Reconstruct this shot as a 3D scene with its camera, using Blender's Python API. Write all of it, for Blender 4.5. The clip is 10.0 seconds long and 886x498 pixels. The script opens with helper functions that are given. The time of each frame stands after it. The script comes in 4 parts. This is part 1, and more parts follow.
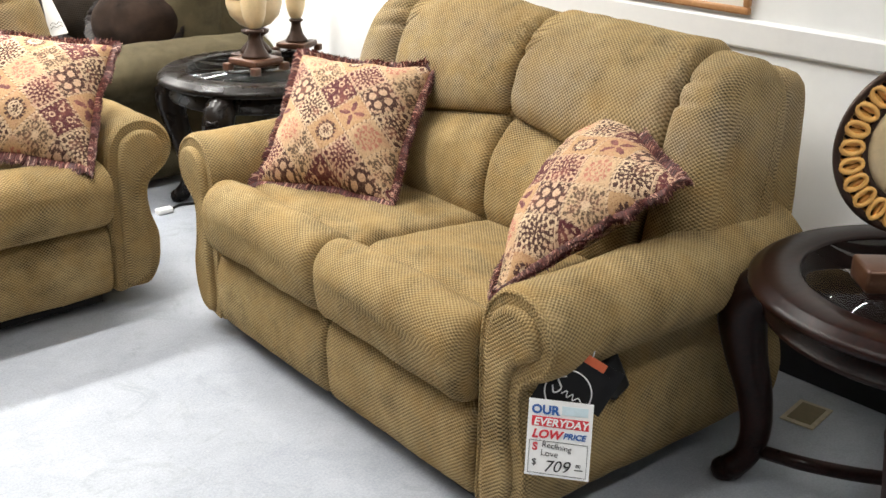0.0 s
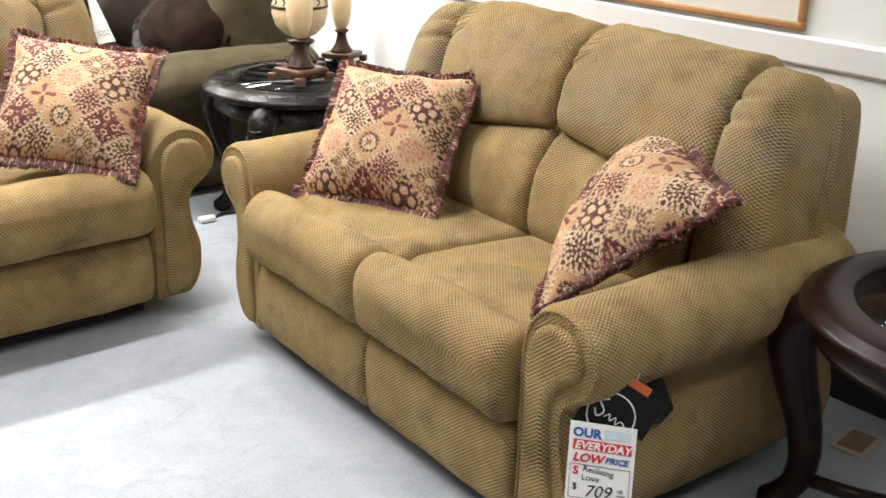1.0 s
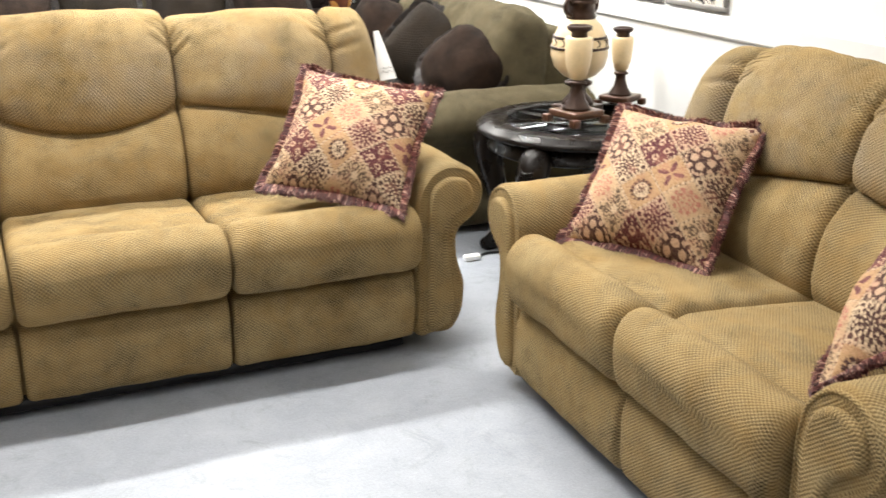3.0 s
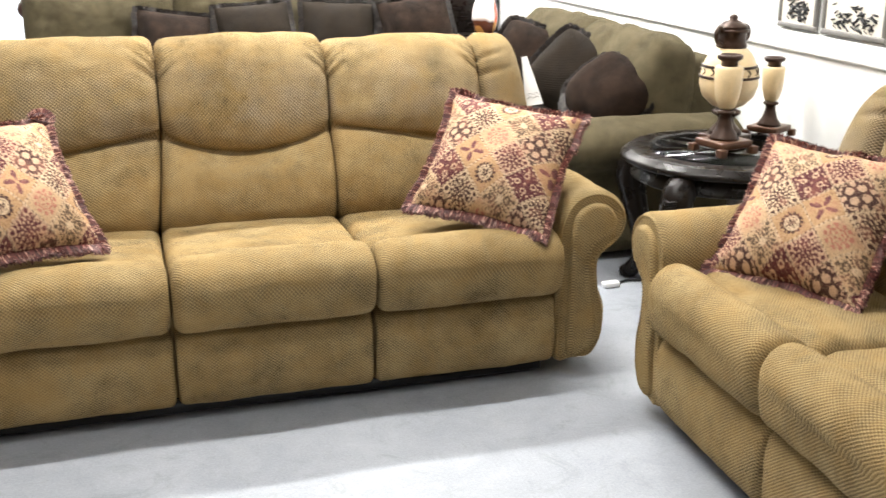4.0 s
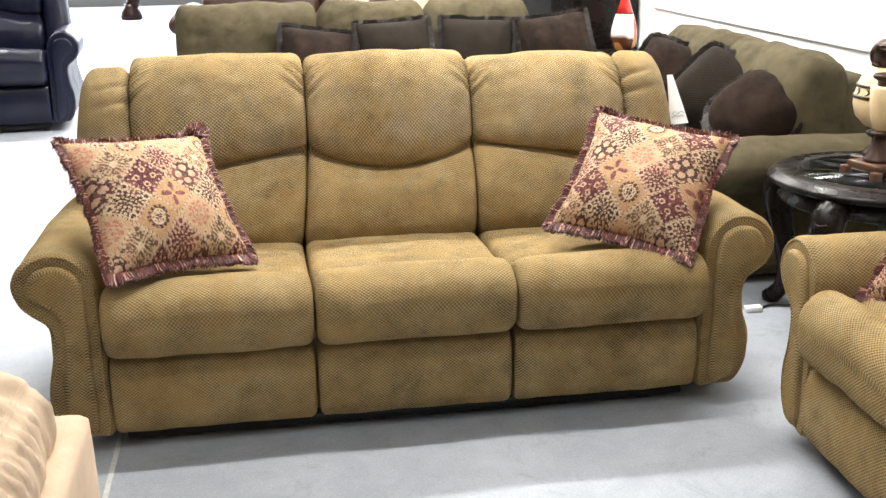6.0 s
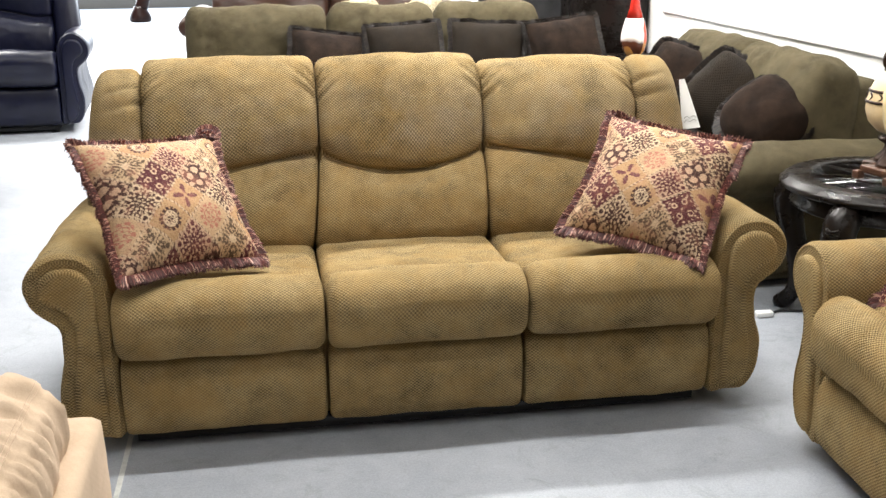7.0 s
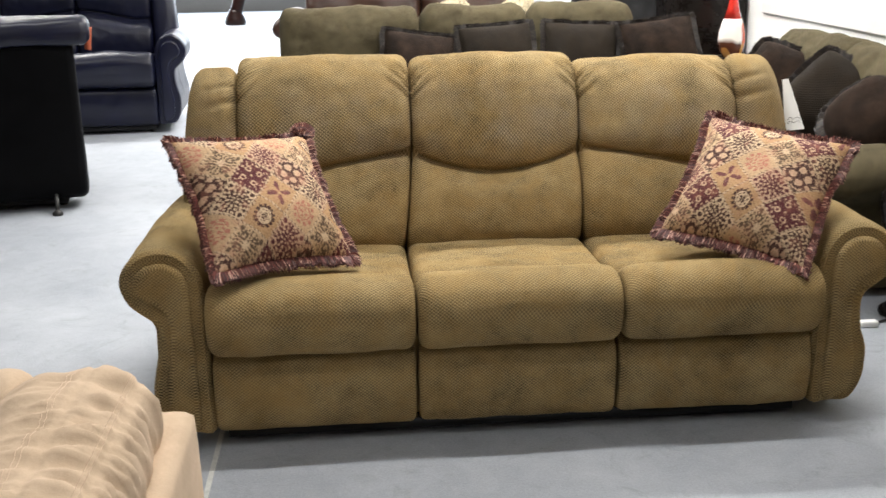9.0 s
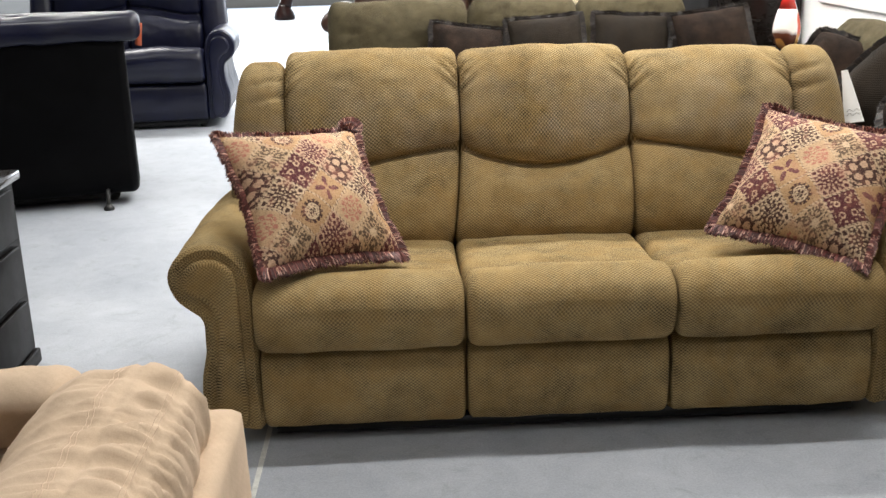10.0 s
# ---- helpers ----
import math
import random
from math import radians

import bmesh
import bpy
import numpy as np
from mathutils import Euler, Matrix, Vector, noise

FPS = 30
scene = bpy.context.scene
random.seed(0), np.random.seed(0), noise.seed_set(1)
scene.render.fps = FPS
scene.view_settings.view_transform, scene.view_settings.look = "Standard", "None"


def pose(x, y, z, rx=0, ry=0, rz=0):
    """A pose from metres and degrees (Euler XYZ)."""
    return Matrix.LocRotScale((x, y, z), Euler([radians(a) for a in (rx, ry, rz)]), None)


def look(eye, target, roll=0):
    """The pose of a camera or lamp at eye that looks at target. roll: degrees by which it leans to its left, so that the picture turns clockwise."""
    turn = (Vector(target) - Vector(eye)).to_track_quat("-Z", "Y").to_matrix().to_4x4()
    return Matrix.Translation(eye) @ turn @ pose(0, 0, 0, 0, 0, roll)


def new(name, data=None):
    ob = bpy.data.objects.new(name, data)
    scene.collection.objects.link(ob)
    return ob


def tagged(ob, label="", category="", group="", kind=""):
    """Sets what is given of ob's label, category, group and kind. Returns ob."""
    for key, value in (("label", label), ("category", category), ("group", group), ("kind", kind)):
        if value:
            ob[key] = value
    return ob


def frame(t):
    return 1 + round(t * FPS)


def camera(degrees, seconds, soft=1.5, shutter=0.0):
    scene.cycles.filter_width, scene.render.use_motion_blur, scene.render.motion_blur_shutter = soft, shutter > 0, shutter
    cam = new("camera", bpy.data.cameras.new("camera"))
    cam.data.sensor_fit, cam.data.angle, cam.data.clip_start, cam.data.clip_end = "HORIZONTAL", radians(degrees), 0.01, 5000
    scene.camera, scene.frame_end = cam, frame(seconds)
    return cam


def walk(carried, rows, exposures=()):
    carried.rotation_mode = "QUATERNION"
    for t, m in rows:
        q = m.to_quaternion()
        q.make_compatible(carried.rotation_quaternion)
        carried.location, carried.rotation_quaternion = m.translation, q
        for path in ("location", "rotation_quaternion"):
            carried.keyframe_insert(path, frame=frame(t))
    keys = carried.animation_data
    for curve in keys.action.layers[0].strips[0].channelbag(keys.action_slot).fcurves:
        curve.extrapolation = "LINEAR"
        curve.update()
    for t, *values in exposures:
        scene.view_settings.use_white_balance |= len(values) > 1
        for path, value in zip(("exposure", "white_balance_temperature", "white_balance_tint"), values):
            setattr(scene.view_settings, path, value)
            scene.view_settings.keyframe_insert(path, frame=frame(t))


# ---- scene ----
cam = camera(44.7, 10.0, shutter=0.4)
PATH = [
    (0, (-0.395, -2.962, 1.407), (0.831, -1.561, 0.676), 0.9),
    (0.5, (-0.389, -2.956, 1.407), (0.822, -1.539, 0.684), 1.1),
    (1, (-0.368, -2.93, 1.403), (0.802, -1.474, 0.689), 1.1),
    (1.5, (-0.344, -2.895, 1.394), (0.759, -1.38, 0.695), 1.0),
    (2, (-0.321, -2.862, 1.387), (0.682, -1.273, 0.702), 0.5),
    (2.5, (-0.302, -2.84, 1.384), (0.583, -1.177, 0.715), 0.1),
    (4, (-0.352, -2.862, 1.4), (0.189, -1.036, 0.791), -0.1),
    (4.5, (-0.386, -2.856, 1.402), (0.078, -1.005, 0.805), -0.3),
    (5, (-0.383, -2.851, 1.411), (0.006, -0.981, 0.817), -0.7),
    (5.5, (-0.382, -2.846, 1.415), (-0.045, -0.965, 0.824), -0.8),
    (6, (-0.394, -2.846, 1.406), (-0.077, -0.959, 0.825), -0.7),
    (7.5, (-0.408, -2.833, 1.406), (-0.11, -0.941, 0.831), -0.4),
    (8, (-0.399, -2.831, 1.408), (-0.128, -0.934, 0.834), -0.5),
    (8.5, (-0.407, -2.822, 1.394), (-0.186, -0.916, 0.829), -0.6),
    (9, (-0.421, -2.797, 1.386), (-0.273, -0.885, 0.819), -1.0),
    (9.5, (-0.425, -2.78, 1.383), (-0.339, -0.865, 0.813), -1.5),
    (10, (-0.422, -2.758, 1.38), (-0.363, -0.844, 0.804), -1.7),
]
walk(cam, [(t, look(eye, target, roll)) for t, eye, target, roll in PATH], [(0, 0.13), (2.5, 0.1), (5.5, 0.02), (7.5, -0.34), (9, -0.6), (10, -0.62)])

import functools

from mathutils.geometry import tessellate_polygon

# ---- world and lights ----
world = bpy.data.worlds.new("world")
scene.world = world
world.use_nodes = True
world.node_tree.nodes["Background"].inputs[0].default_value = (0.75, 0.85, 1.0, 1)
world.node_tree.nodes["Background"].inputs[1].default_value = 0.3

ROOM = (-7.0, 2.1, -6.0, 18.0, 3.1)  # x0, x1, y0, y1, height


def area_lamp(name, x, y, z, sx, sy, watts, colour, rx=0, rz=0):
    data = bpy.data.lights.new(name, "AREA")
    data.shape, data.size, data.size_y, data.energy, data.color = "RECTANGLE", sx, sy, watts, colour
    ob = new(name, data)
    ob.matrix_world = pose(x, y, z, rx, 0, rz)
    return ob


TUBE = (1.0, 0.97, 0.92)
# narrow tubes follow the floor's shadow edges; wider ones are unseen, added fill
for lx, ly, lw, wide in ((0.2, 0.0, 68, 0.08), (0.5, 1.65, 145, 0.08), (0.6, 4.0, 220, 0.9), (-3.0, 2.6, 48, 0.3), (-0.9, -1.6, 27, 0.3), (0.9, -3.3, 30, 0.3), (0.3, 7.0, 320, 0.3), (-3.5, 6.0, 190, 0.3), (-1.5, 10.0, 280, 0.3), (-3.0, 14.0, 280, 0.3)):
    overhead_lamp = area_lamp("tube_and_fill_lamp", lx, ly, ROOM[4] - 0.06, 2.4, wide, lw, TUBE)
    overhead_lamp.data.spread = radians(150)
# daylight in the shop window at the far end
area_lamp("window_light", -3.0, ROOM[3] - 0.05, 1.5, 7.0, 2.4, 700, (0.82, 0.9, 1.0), 90, 180)


# ---- materials ----
def mat(name):
    m = bpy.data.materials.new(name)
    m.use_nodes = True
    nt = m.node_tree
    return m, nt, nt.nodes["Principled BSDF"]


def math_node(nt, op, a, b=0.0, c=0.0):
    n = nt.nodes.new("ShaderNodeMath")
    n.operation = op
    for i, v in enumerate((a, b, c)):
        if isinstance(v, (int, float)):
            n.inputs[i].default_value = v
        else:
            nt.links.new(v, n.inputs[i])
    return n.outputs[0]


def mixed(nt, f, a, b):
    n = nt.nodes.new("ShaderNodeMix")
    n.data_type = "RGBA"
    for i, v in ((0, f), (6, a), (7, b)):
        if isinstance(v, (int, float)):
            n.inputs[i].default_value = v
        elif isinstance(v, tuple):
            n.inputs[i].default_value = (*v, 1) if len(v) == 3 else v
        else:
            nt.links.new(v, n.inputs[i])
    return n.outputs[2]


def noise_node(nt, scale, detail=3, rough=0.5, vector=None, dist=0.0):
    n = nt.nodes.new("ShaderNodeTexNoise")
    n.inputs["Scale"].default_value, n.inputs["Detail"].default_value = scale, detail
    n.inputs["Roughness"].default_value, n.inputs["Distortion"].default_value = rough, dist
    if vector is not None:
        nt.links.new(vector, n.inputs["Vector"])
    return n.outputs["Fac"]


def coords(nt, which="Object"):
    return nt.nodes.new("ShaderNodeTexCoord").outputs[which]


def ramp(nt, f, lo, hi):
    n = nt.nodes.new("ShaderNodeMapRange")
    n.inputs[1].default_value, n.inputs[2].default_value = lo, hi
    nt.links.new(f, n.inputs[0])
    return n.outputs[0]


def bump(nt, bsdf, height, strength=0.3, distance=0.002):
    n = nt.nodes.new("ShaderNodeBump")
    n.inputs["Strength"].default_value, n.inputs["Distance"].default_value = strength, distance
    nt.links.new(height, n.inputs["Height"])
    nt.links.new(n.outputs[0], bsdf.inputs["Normal"])


def plain(name, colour, rough=0.5, metal=0.0, vary=0.15, scale=12.0, relief=0.0, coat=0.0):
    """A surface of one colour with two scales of unevenness."""
    m, nt, b = mat(name)
    co = coords(nt)
    n1, n2 = noise_node(nt, scale, 4, 0.6, co), noise_node(nt, scale * 9, 3, 0.6, co)
    f = math_node(nt, "ADD", math_node(nt, "MULTIPLY", n1, 0.65), math_node(nt, "MULTIPLY", n2, 0.35))
    lo, hi = tuple(c * (1 - vary) for c in colour), tuple(min(1, c * (1 + vary)) for c in colour)
    nt.links.new(mixed(nt, ramp(nt, f, 0.3, 0.7), lo, hi), b.inputs["Base Color"])
    nt.links.new(math_node(nt, "MULTIPLY_ADD", n1, 0.2 * rough, rough * 0.9), b.inputs["Roughness"])
    b.inputs["Metallic"].default_value, b.inputs["Coat Weight"].default_value = metal, coat
    if relief:
        bump(nt, b, f, relief, 0.003)
    return m


def chenille(name, light, dark, cell=0.0085, contrast=1.0, sheen=0.35, relief=0.55, painted_bloom=None):
    """Woven chenille: small offset lozenges, brushed nap in large soft patches."""
    m, nt, b = mat(name)
    uv = coords(nt, "UV")
    sep = nt.nodes.new("ShaderNodeSeparateXYZ")
    nt.links.new(uv, sep.inputs[0])
    obj = coords(nt)
    wob = math_node(nt, "ADD", noise_node(nt, 45, 3, 0.6, obj), math_node(nt, "MULTIPLY", noise_node(nt, 190, 2, 0.6, obj), 0.55))
    k = 2 * math.pi / (cell * 2)
    a = math_node(nt, "SINE", math_node(nt, "MULTIPLY_ADD", sep.outputs[0], k, math_node(nt, "MULTIPLY", wob, 1.7)))
    c = math_node(nt, "SINE", math_node(nt, "MULTIPLY_ADD", sep.outputs[1], k * 1.25, math_node(nt, "MULTIPLY", wob, 1.7)))
    weave = ramp(nt, math_node(nt, "MULTIPLY", a, c), -0.55, 0.55)
    fine = noise_node(nt, 420, 2, 0.6, obj)
    nap = noise_node(nt, 4.5, 4, 0.62, obj, 0.4)
    nap2 = noise_node(nt, 17, 3, 0.6, obj, 0.3)
    tone = math_node(nt, "ADD", math_node(nt, "MULTIPLY", weave, 0.72 * contrast), math_node(nt, "MULTIPLY", fine, 0.75 - 0.15 * contrast))
    tone = math_node(nt, "ADD", tone, math_node(nt, "MULTIPLY", math_node(nt, "SUBTRACT", nap, 0.5), 1.5 - 0.3 * contrast))
    tone = math_node(nt, "ADD", tone, math_node(nt, "MULTIPLY", math_node(nt, "SUBTRACT", nap2, 0.5), 0.9 - 0.25 * contrast))
    col = mixed(nt, ramp(nt, tone, 0.0, 1.2), dark, light)
    worn = math_node(nt, "MULTIPLY", ramp(nt, noise_node(nt, 8, 5, 0.7, obj, 0.6), 0.40, 0.72), 0.6 * min(1.0, contrast))
    col = mixed(nt, worn, col, (light[0] * 0.72, light[1] * 0.60, light[2] * 0.40))
    if painted_bloom:
        # pale grey bloom painted into the headrest colour, a height band broken by noise
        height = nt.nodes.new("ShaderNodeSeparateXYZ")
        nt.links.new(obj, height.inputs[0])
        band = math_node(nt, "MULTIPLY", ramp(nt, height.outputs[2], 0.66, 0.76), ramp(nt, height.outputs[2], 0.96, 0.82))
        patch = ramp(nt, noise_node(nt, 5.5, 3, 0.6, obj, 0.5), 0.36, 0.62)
        col = mixed(nt, math_node(nt, "MULTIPLY", math_node(nt, "MULTIPLY", band, patch), 0.5), col, mixed(nt, weave, tuple(c * 0.3 for c in painted_bloom), painted_bloom))
    nt.links.new(col, b.inputs["Base Color"])
    b.inputs["Roughness"].default_value = 0.95
    b.inputs["Specular IOR Level"].default_value = 0.15
    b.inputs["Sheen Weight"].default_value, b.inputs["Sheen Roughness"].default_value = sheen, 0.45
    b.inputs["Sheen Tint"].default_value = (*light, 1)
    h = math_node(nt, "MULTIPLY_ADD", weave, 1.0, math_node(nt, "MULTIPLY", fine, 0.7))
    bump(nt, b, h, relief, 0.0022)
    return m


TILE = 0.086  # side of one tapestry patch


def tapestry(name):
    """Patchwork tapestry: a lattice of lozenge patches, eight motifs in a set order."""
    m, nt, b = mat(name)
    uv = coords(nt, "UV")
    sep = nt.nodes.new("ShaderNodeSeparateXYZ")
    nt.links.new(uv, sep.inputs[0])
    M = lambda op, *v: math_node(nt, op, *v)
    obj = coords(nt)
    w = M("MULTIPLY", M("SUBTRACT", noise_node(nt, 120, 3, 0.75, obj), 0.5), 0.017)
    u, v = M("ADD", sep.outputs[0], w), M("SUBTRACT", sep.outputs[1], w)
    s = 1 / (TILE * math.sqrt(2))
    a, c = M("MULTIPLY_ADD", M("ADD", u, v), s, 40.5), M("MULTIPLY_ADD", M("SUBTRACT", u, v), s, 40.5)
    i, j = M("FLOOR", a), M("FLOOR", c)
    p, q = M("SUBTRACT", M("SUBTRACT", a, i), 0.5), M("SUBTRACT", M("SUBTRACT", c, j), 0.5)
    odd = M("FLOORED_MODULO", j, 2.0)
    step = M("FLOORED_MODULO", M("SUBTRACT", M("ADD", i, j), odd), 4.0)
    kind = M("MULTIPLY_ADD", odd, 4.0, step)
    r = M("SQRT", M("ADD", M("MULTIPLY", p, p), M("MULTIPLY", q, q)))
    ang = M("ARCTAN2", q, p)
    ap, aq = M("ABSOLUTE", p), M("ABSOLUTE", q)
    big = M("MAXIMUM", ap, aq)
    is_kind = lambda n: M("COMPARE", kind, float(n), 0.3)
    below, above = lambda x, e: M("LESS_THAN", x, e), lambda x, e: M("GREATER_THAN", x, e)
    near = lambda x, at, e: M("COMPARE", x, at, e)
    top = lambda *v: functools.reduce(lambda x, y: M("MAXIMUM", x, y), v)
    spot = lambda at: M("SQRT", M("ADD", M("POWER", M("SUBTRACT", ap, at), 2.0), M("POWER", M("SUBTRACT", aq, at), 2.0)))
    rs, rc = spot(0.19), spot(0.36)
    wave = lambda n: M("COSINE", M("MULTIPLY", ang, float(n)))
    sin2 = M("ABSOLUTE", M("SINE", M("MULTIPLY", ang, 2.0)))
    cos2 = M("ABSOLUTE", M("COSINE", M("MULTIPLY", ang, 2.0)))
    dots = lambda at, e, n, t=-0.1: M("MULTIPLY", near(r, at, e), above(wave(n), t))
    cream, tan, wine, brown, salmon, grey, plum = (0.68, 0.51, 0.335), (0.50, 0.31, 0.16), (0.085, 0.016, 0.026), (0.052, 0.024, 0.022), (0.47, 0.19, 0.135), (0.115, 0.08, 0.052), (0.15, 0.05, 0.055)
    # ring of beads, a pale disc and a small cross
    col = mixed(nt, below(r, 0.25), tan, cream)
    col = mixed(nt, top(dots(0.30, 0.045, 14, -0.5), near(r, 0.255, 0.018), M("MULTIPLY", below(r, 0.11), above(cos2, 0.45)), dots(0.17, 0.02, 8, 0.2)), col, brown)
    # four dark leaves on plain ground
    leaf = M("MULTIPLY", below(r, M("MULTIPLY", M("POWER", sin2, 2.4), 0.43)), above(r, 0.07))
    col = mixed(nt, is_kind(1), col, mixed(nt, leaf, tan, plum))
    # pale flower of four round petals on a dark patch
    flower = top(below(spot(0.17), 0.125), M("MULTIPLY", near(big, 0.42, 0.03), above(wave(12), 0.0)), M("MULTIPLY", near(ap, 0.4, 0.07), near(aq, 0.0, 0.07)), M("MULTIPLY", near(aq, 0.4, 0.07), near(ap, 0.0, 0.07)))
    col = mixed(nt, is_kind(2), col, mixed(nt, top(flower, below(rc, 0.05)), brown, mixed(nt, 0.3, cream, salmon)))
    # small grey foliage round a pale heart
    lace = top(dots(0.40, 0.035, 22), dots(0.31, 0.035, 16, -0.1), dots(0.22, 0.035, 12, -0.2), dots(0.14, 0.025, 8, 0.0), below(rc, 0.07), near(rs, 0.1, 0.025))
    col = mixed(nt, is_kind(3), col, mixed(nt, lace, mixed(nt, below(r, 0.13), mixed(nt, 0.5, cream, tan), cream), grey))
    # rosettes, one wine and one brown
    rose = top(dots(0.40, 0.035, 20, -0.2), dots(0.31, 0.04, 12, 0.1), dots(0.21, 0.04, 10, 0.1), dots(0.09, 0.035, 6, 0.1), near(big, 0.455, 0.018), M("MULTIPLY", near(rc, 0.10, 0.03), above(r, 0.3)))
    for k, ground in ((4, wine), (6, brown)):
        col = mixed(nt, is_kind(k), col, mixed(nt, rose, ground, mixed(nt, 0.35, cream, salmon) if k == 4 else cream))
    # salmon wreath
    wreath = top(dots(0.33, 0.05, 10, -0.3), near(M("MULTIPLY_ADD", wave(8), 0.02, r), 0.22, 0.022), dots(0.10, 0.04, 4, 0.0))
    col = mixed(nt, is_kind(5), col, mixed(nt, wreath, mixed(nt, 0.4, tan, cream), salmon))
    # wine patch with four small rings
    rings = top(near(rs, 0.08, 0.026), dots(0.42, 0.03, 16, 0.3), below(r, 0.035), below(rc, 0.03))
    col = mixed(nt, is_kind(7), col, mixed(nt, rings, wine, mixed(nt, 0.3, cream, salmon)))
    edge = above(big, 0.47)
    col = mixed(nt, M("MULTIPLY", edge, 0.8), col, mixed(nt, above(M("SINE", M("MULTIPLY", M("ADD", p, q), 44.0)), 0.5), cream, brown))
    fleck = noise_node(nt, 260, 3, 0.7, obj)
    col = mixed(nt, M("MULTIPLY", ramp(nt, fleck, 0.52, 0.64), 0.5), col, brown)
    col = mixed(nt, M("MULTIPLY", ramp(nt, fleck, 0.45, 0.34), 0.35), col, cream)
    blot = noise_node(nt, 26, 3, 0.6, obj)
    col = mixed(nt, M("MULTIPLY", ramp(nt, blot, 0.5, 0.68), 0.32), col, salmon)
    fine = noise_node(nt, 520, 2, 0.6, obj)
    col = mixed(nt, M("MULTIPLY", fine, 0.2), col, (0.2, 0.1, 0.07))
    nt.links.new(col, b.inputs["Base Color"])
    b.inputs["Roughness"].default_value, b.inputs["Specular IOR Level"].default_value = 0.85, 0.2
    bump(nt, b, M("ADD", fine, M("MULTIPLY", edge, -0.8)), 0.45, 0.0016)
    return m


def fringe_material(name, colours):
    m, nt, b = mat(name)
    g = nt.nodes.new("ShaderNodeNewGeometry").outputs["Random Per Island"]
    col = mixed(nt, ramp(nt, g, 0.35, 0.75), colours[0], colours[1])
    col = mixed(nt, M_step(nt, g, 0.86), col, colours[2])
    nt.links.new(col, b.inputs["Base Color"])
    b.inputs["Roughness"].default_value = 0.55
    return m


def M_step(nt, v, at):
    return math_node(nt, "GREATER_THAN", v, at)


def leather(name, colour, rough=0.32, spec=0.5):
    m, nt, b = mat(name)
    obj = coords(nt)
    big, mid = noise_node(nt, 5, 4, 0.6, obj, 0.6), noise_node(nt, 30, 4, 0.6, obj)
    vor = nt.nodes.new("ShaderNodeTexVoronoi")
    vor.inputs["Scale"].default_value = 330
    nt.links.new(obj, vor.inputs["Vector"])
    nt.links.new(mixed(nt, ramp(nt, big, 0.3, 0.7), tuple(c * 0.7 for c in colour), tuple(c * 1.4 for c in colour)), b.inputs["Base Color"])
    nt.links.new(math_node(nt, "MULTIPLY_ADD", mid, 0.25, rough - 0.1), b.inputs["Roughness"])
    b.inputs["Specular IOR Level"].default_value = spec
    h = math_node(nt, "ADD", math_node(nt, "MULTIPLY", vor.outputs["Distance"], 0.02), math_node(nt, "MULTIPLY", big, 3.0))
    bump(nt, b, h, 0.25, 0.004)
    return m


def wood(name, dark, light, rough=0.28, coat=0.12, spec=0.35):
    m, nt, b = mat(name)
    obj = coords(nt)
    mp = nt.nodes.new("ShaderNodeMapping")
    mp.inputs["Scale"].default_value = (3, 30, 30)
    nt.links.new(obj, mp.inputs[0])
    grain, wear = noise_node(nt, 3, 5, 0.65, mp.outputs[0], 0.8), noise_node(nt, 14, 4, 0.6, obj)
    f = math_node(nt, "ADD", math_node(nt, "MULTIPLY", grain, 0.7), math_node(nt, "MULTIPLY", wear, 0.3))
    nt.links.new(mixed(nt, ramp(nt, f, 0.35, 0.68), dark, light), b.inputs["Base Color"])
    nt.links.new(math_node(nt, "MULTIPLY_ADD", wear, 0.2, rough - 0.08), b.inputs["Roughness"])
    b.inputs["Coat Weight"].default_value, b.inputs["Coat Roughness"].default_value = coat, 0.08
    b.inputs["Specular IOR Level"].default_value = spec
    bump(nt, b, f, 0.15, 0.001)
    return m


def floor_material():
    m, nt, b = mat("grey_floor")
    obj = coords(nt)
    big, mid, fine = noise_node(nt, 1.3, 4, 0.6, obj, 0.5), noise_node(nt, 9, 5, 0.7, obj, 0.8), noise_node(nt, 160, 3, 0.7, obj)
    f = math_node(nt, "ADD", math_node(nt, "MULTIPLY", big, 0.45), math_node(nt, "ADD", math_node(nt, "MULTIPLY", mid, 0.35), math_node(nt, "MULTIPLY", fine, 0.5)))
    col = mixed(nt, ramp(nt, f, 0.44, 0.86), (0.26, 0.285, 0.325), (0.47, 0.495, 0.54))
    stain = ramp(nt, noise_node(nt, 6.5, 6, 0.8, obj, 1.5), 0.54, 0.70)
    col = mixed(nt, math_node(nt, "MULTIPLY", stain, 0.5), col, (0.23, 0.255, 0.265))
    scuff = ramp(nt, noise_node(nt, 21, 6, 0.8, obj, 2.0), 0.60, 0.74)
    col = mixed(nt, math_node(nt, "MULTIPLY", scuff, 0.5), col, (0.52, 0.55, 0.56))
    nt.links.new(col, b.inputs["Base Color"])
    nt.links.new(math_node(nt, "MULTIPLY_ADD", mid, 0.25, 0.42), b.inputs["Roughness"])
    b.inputs["Specular IOR Level"].default_value = 0.25
    bump(nt, b, math_node(nt, "ADD", fine, math_node(nt, "MULTIPLY", mid, 0.6)), 0.12, 0.002)
    return m


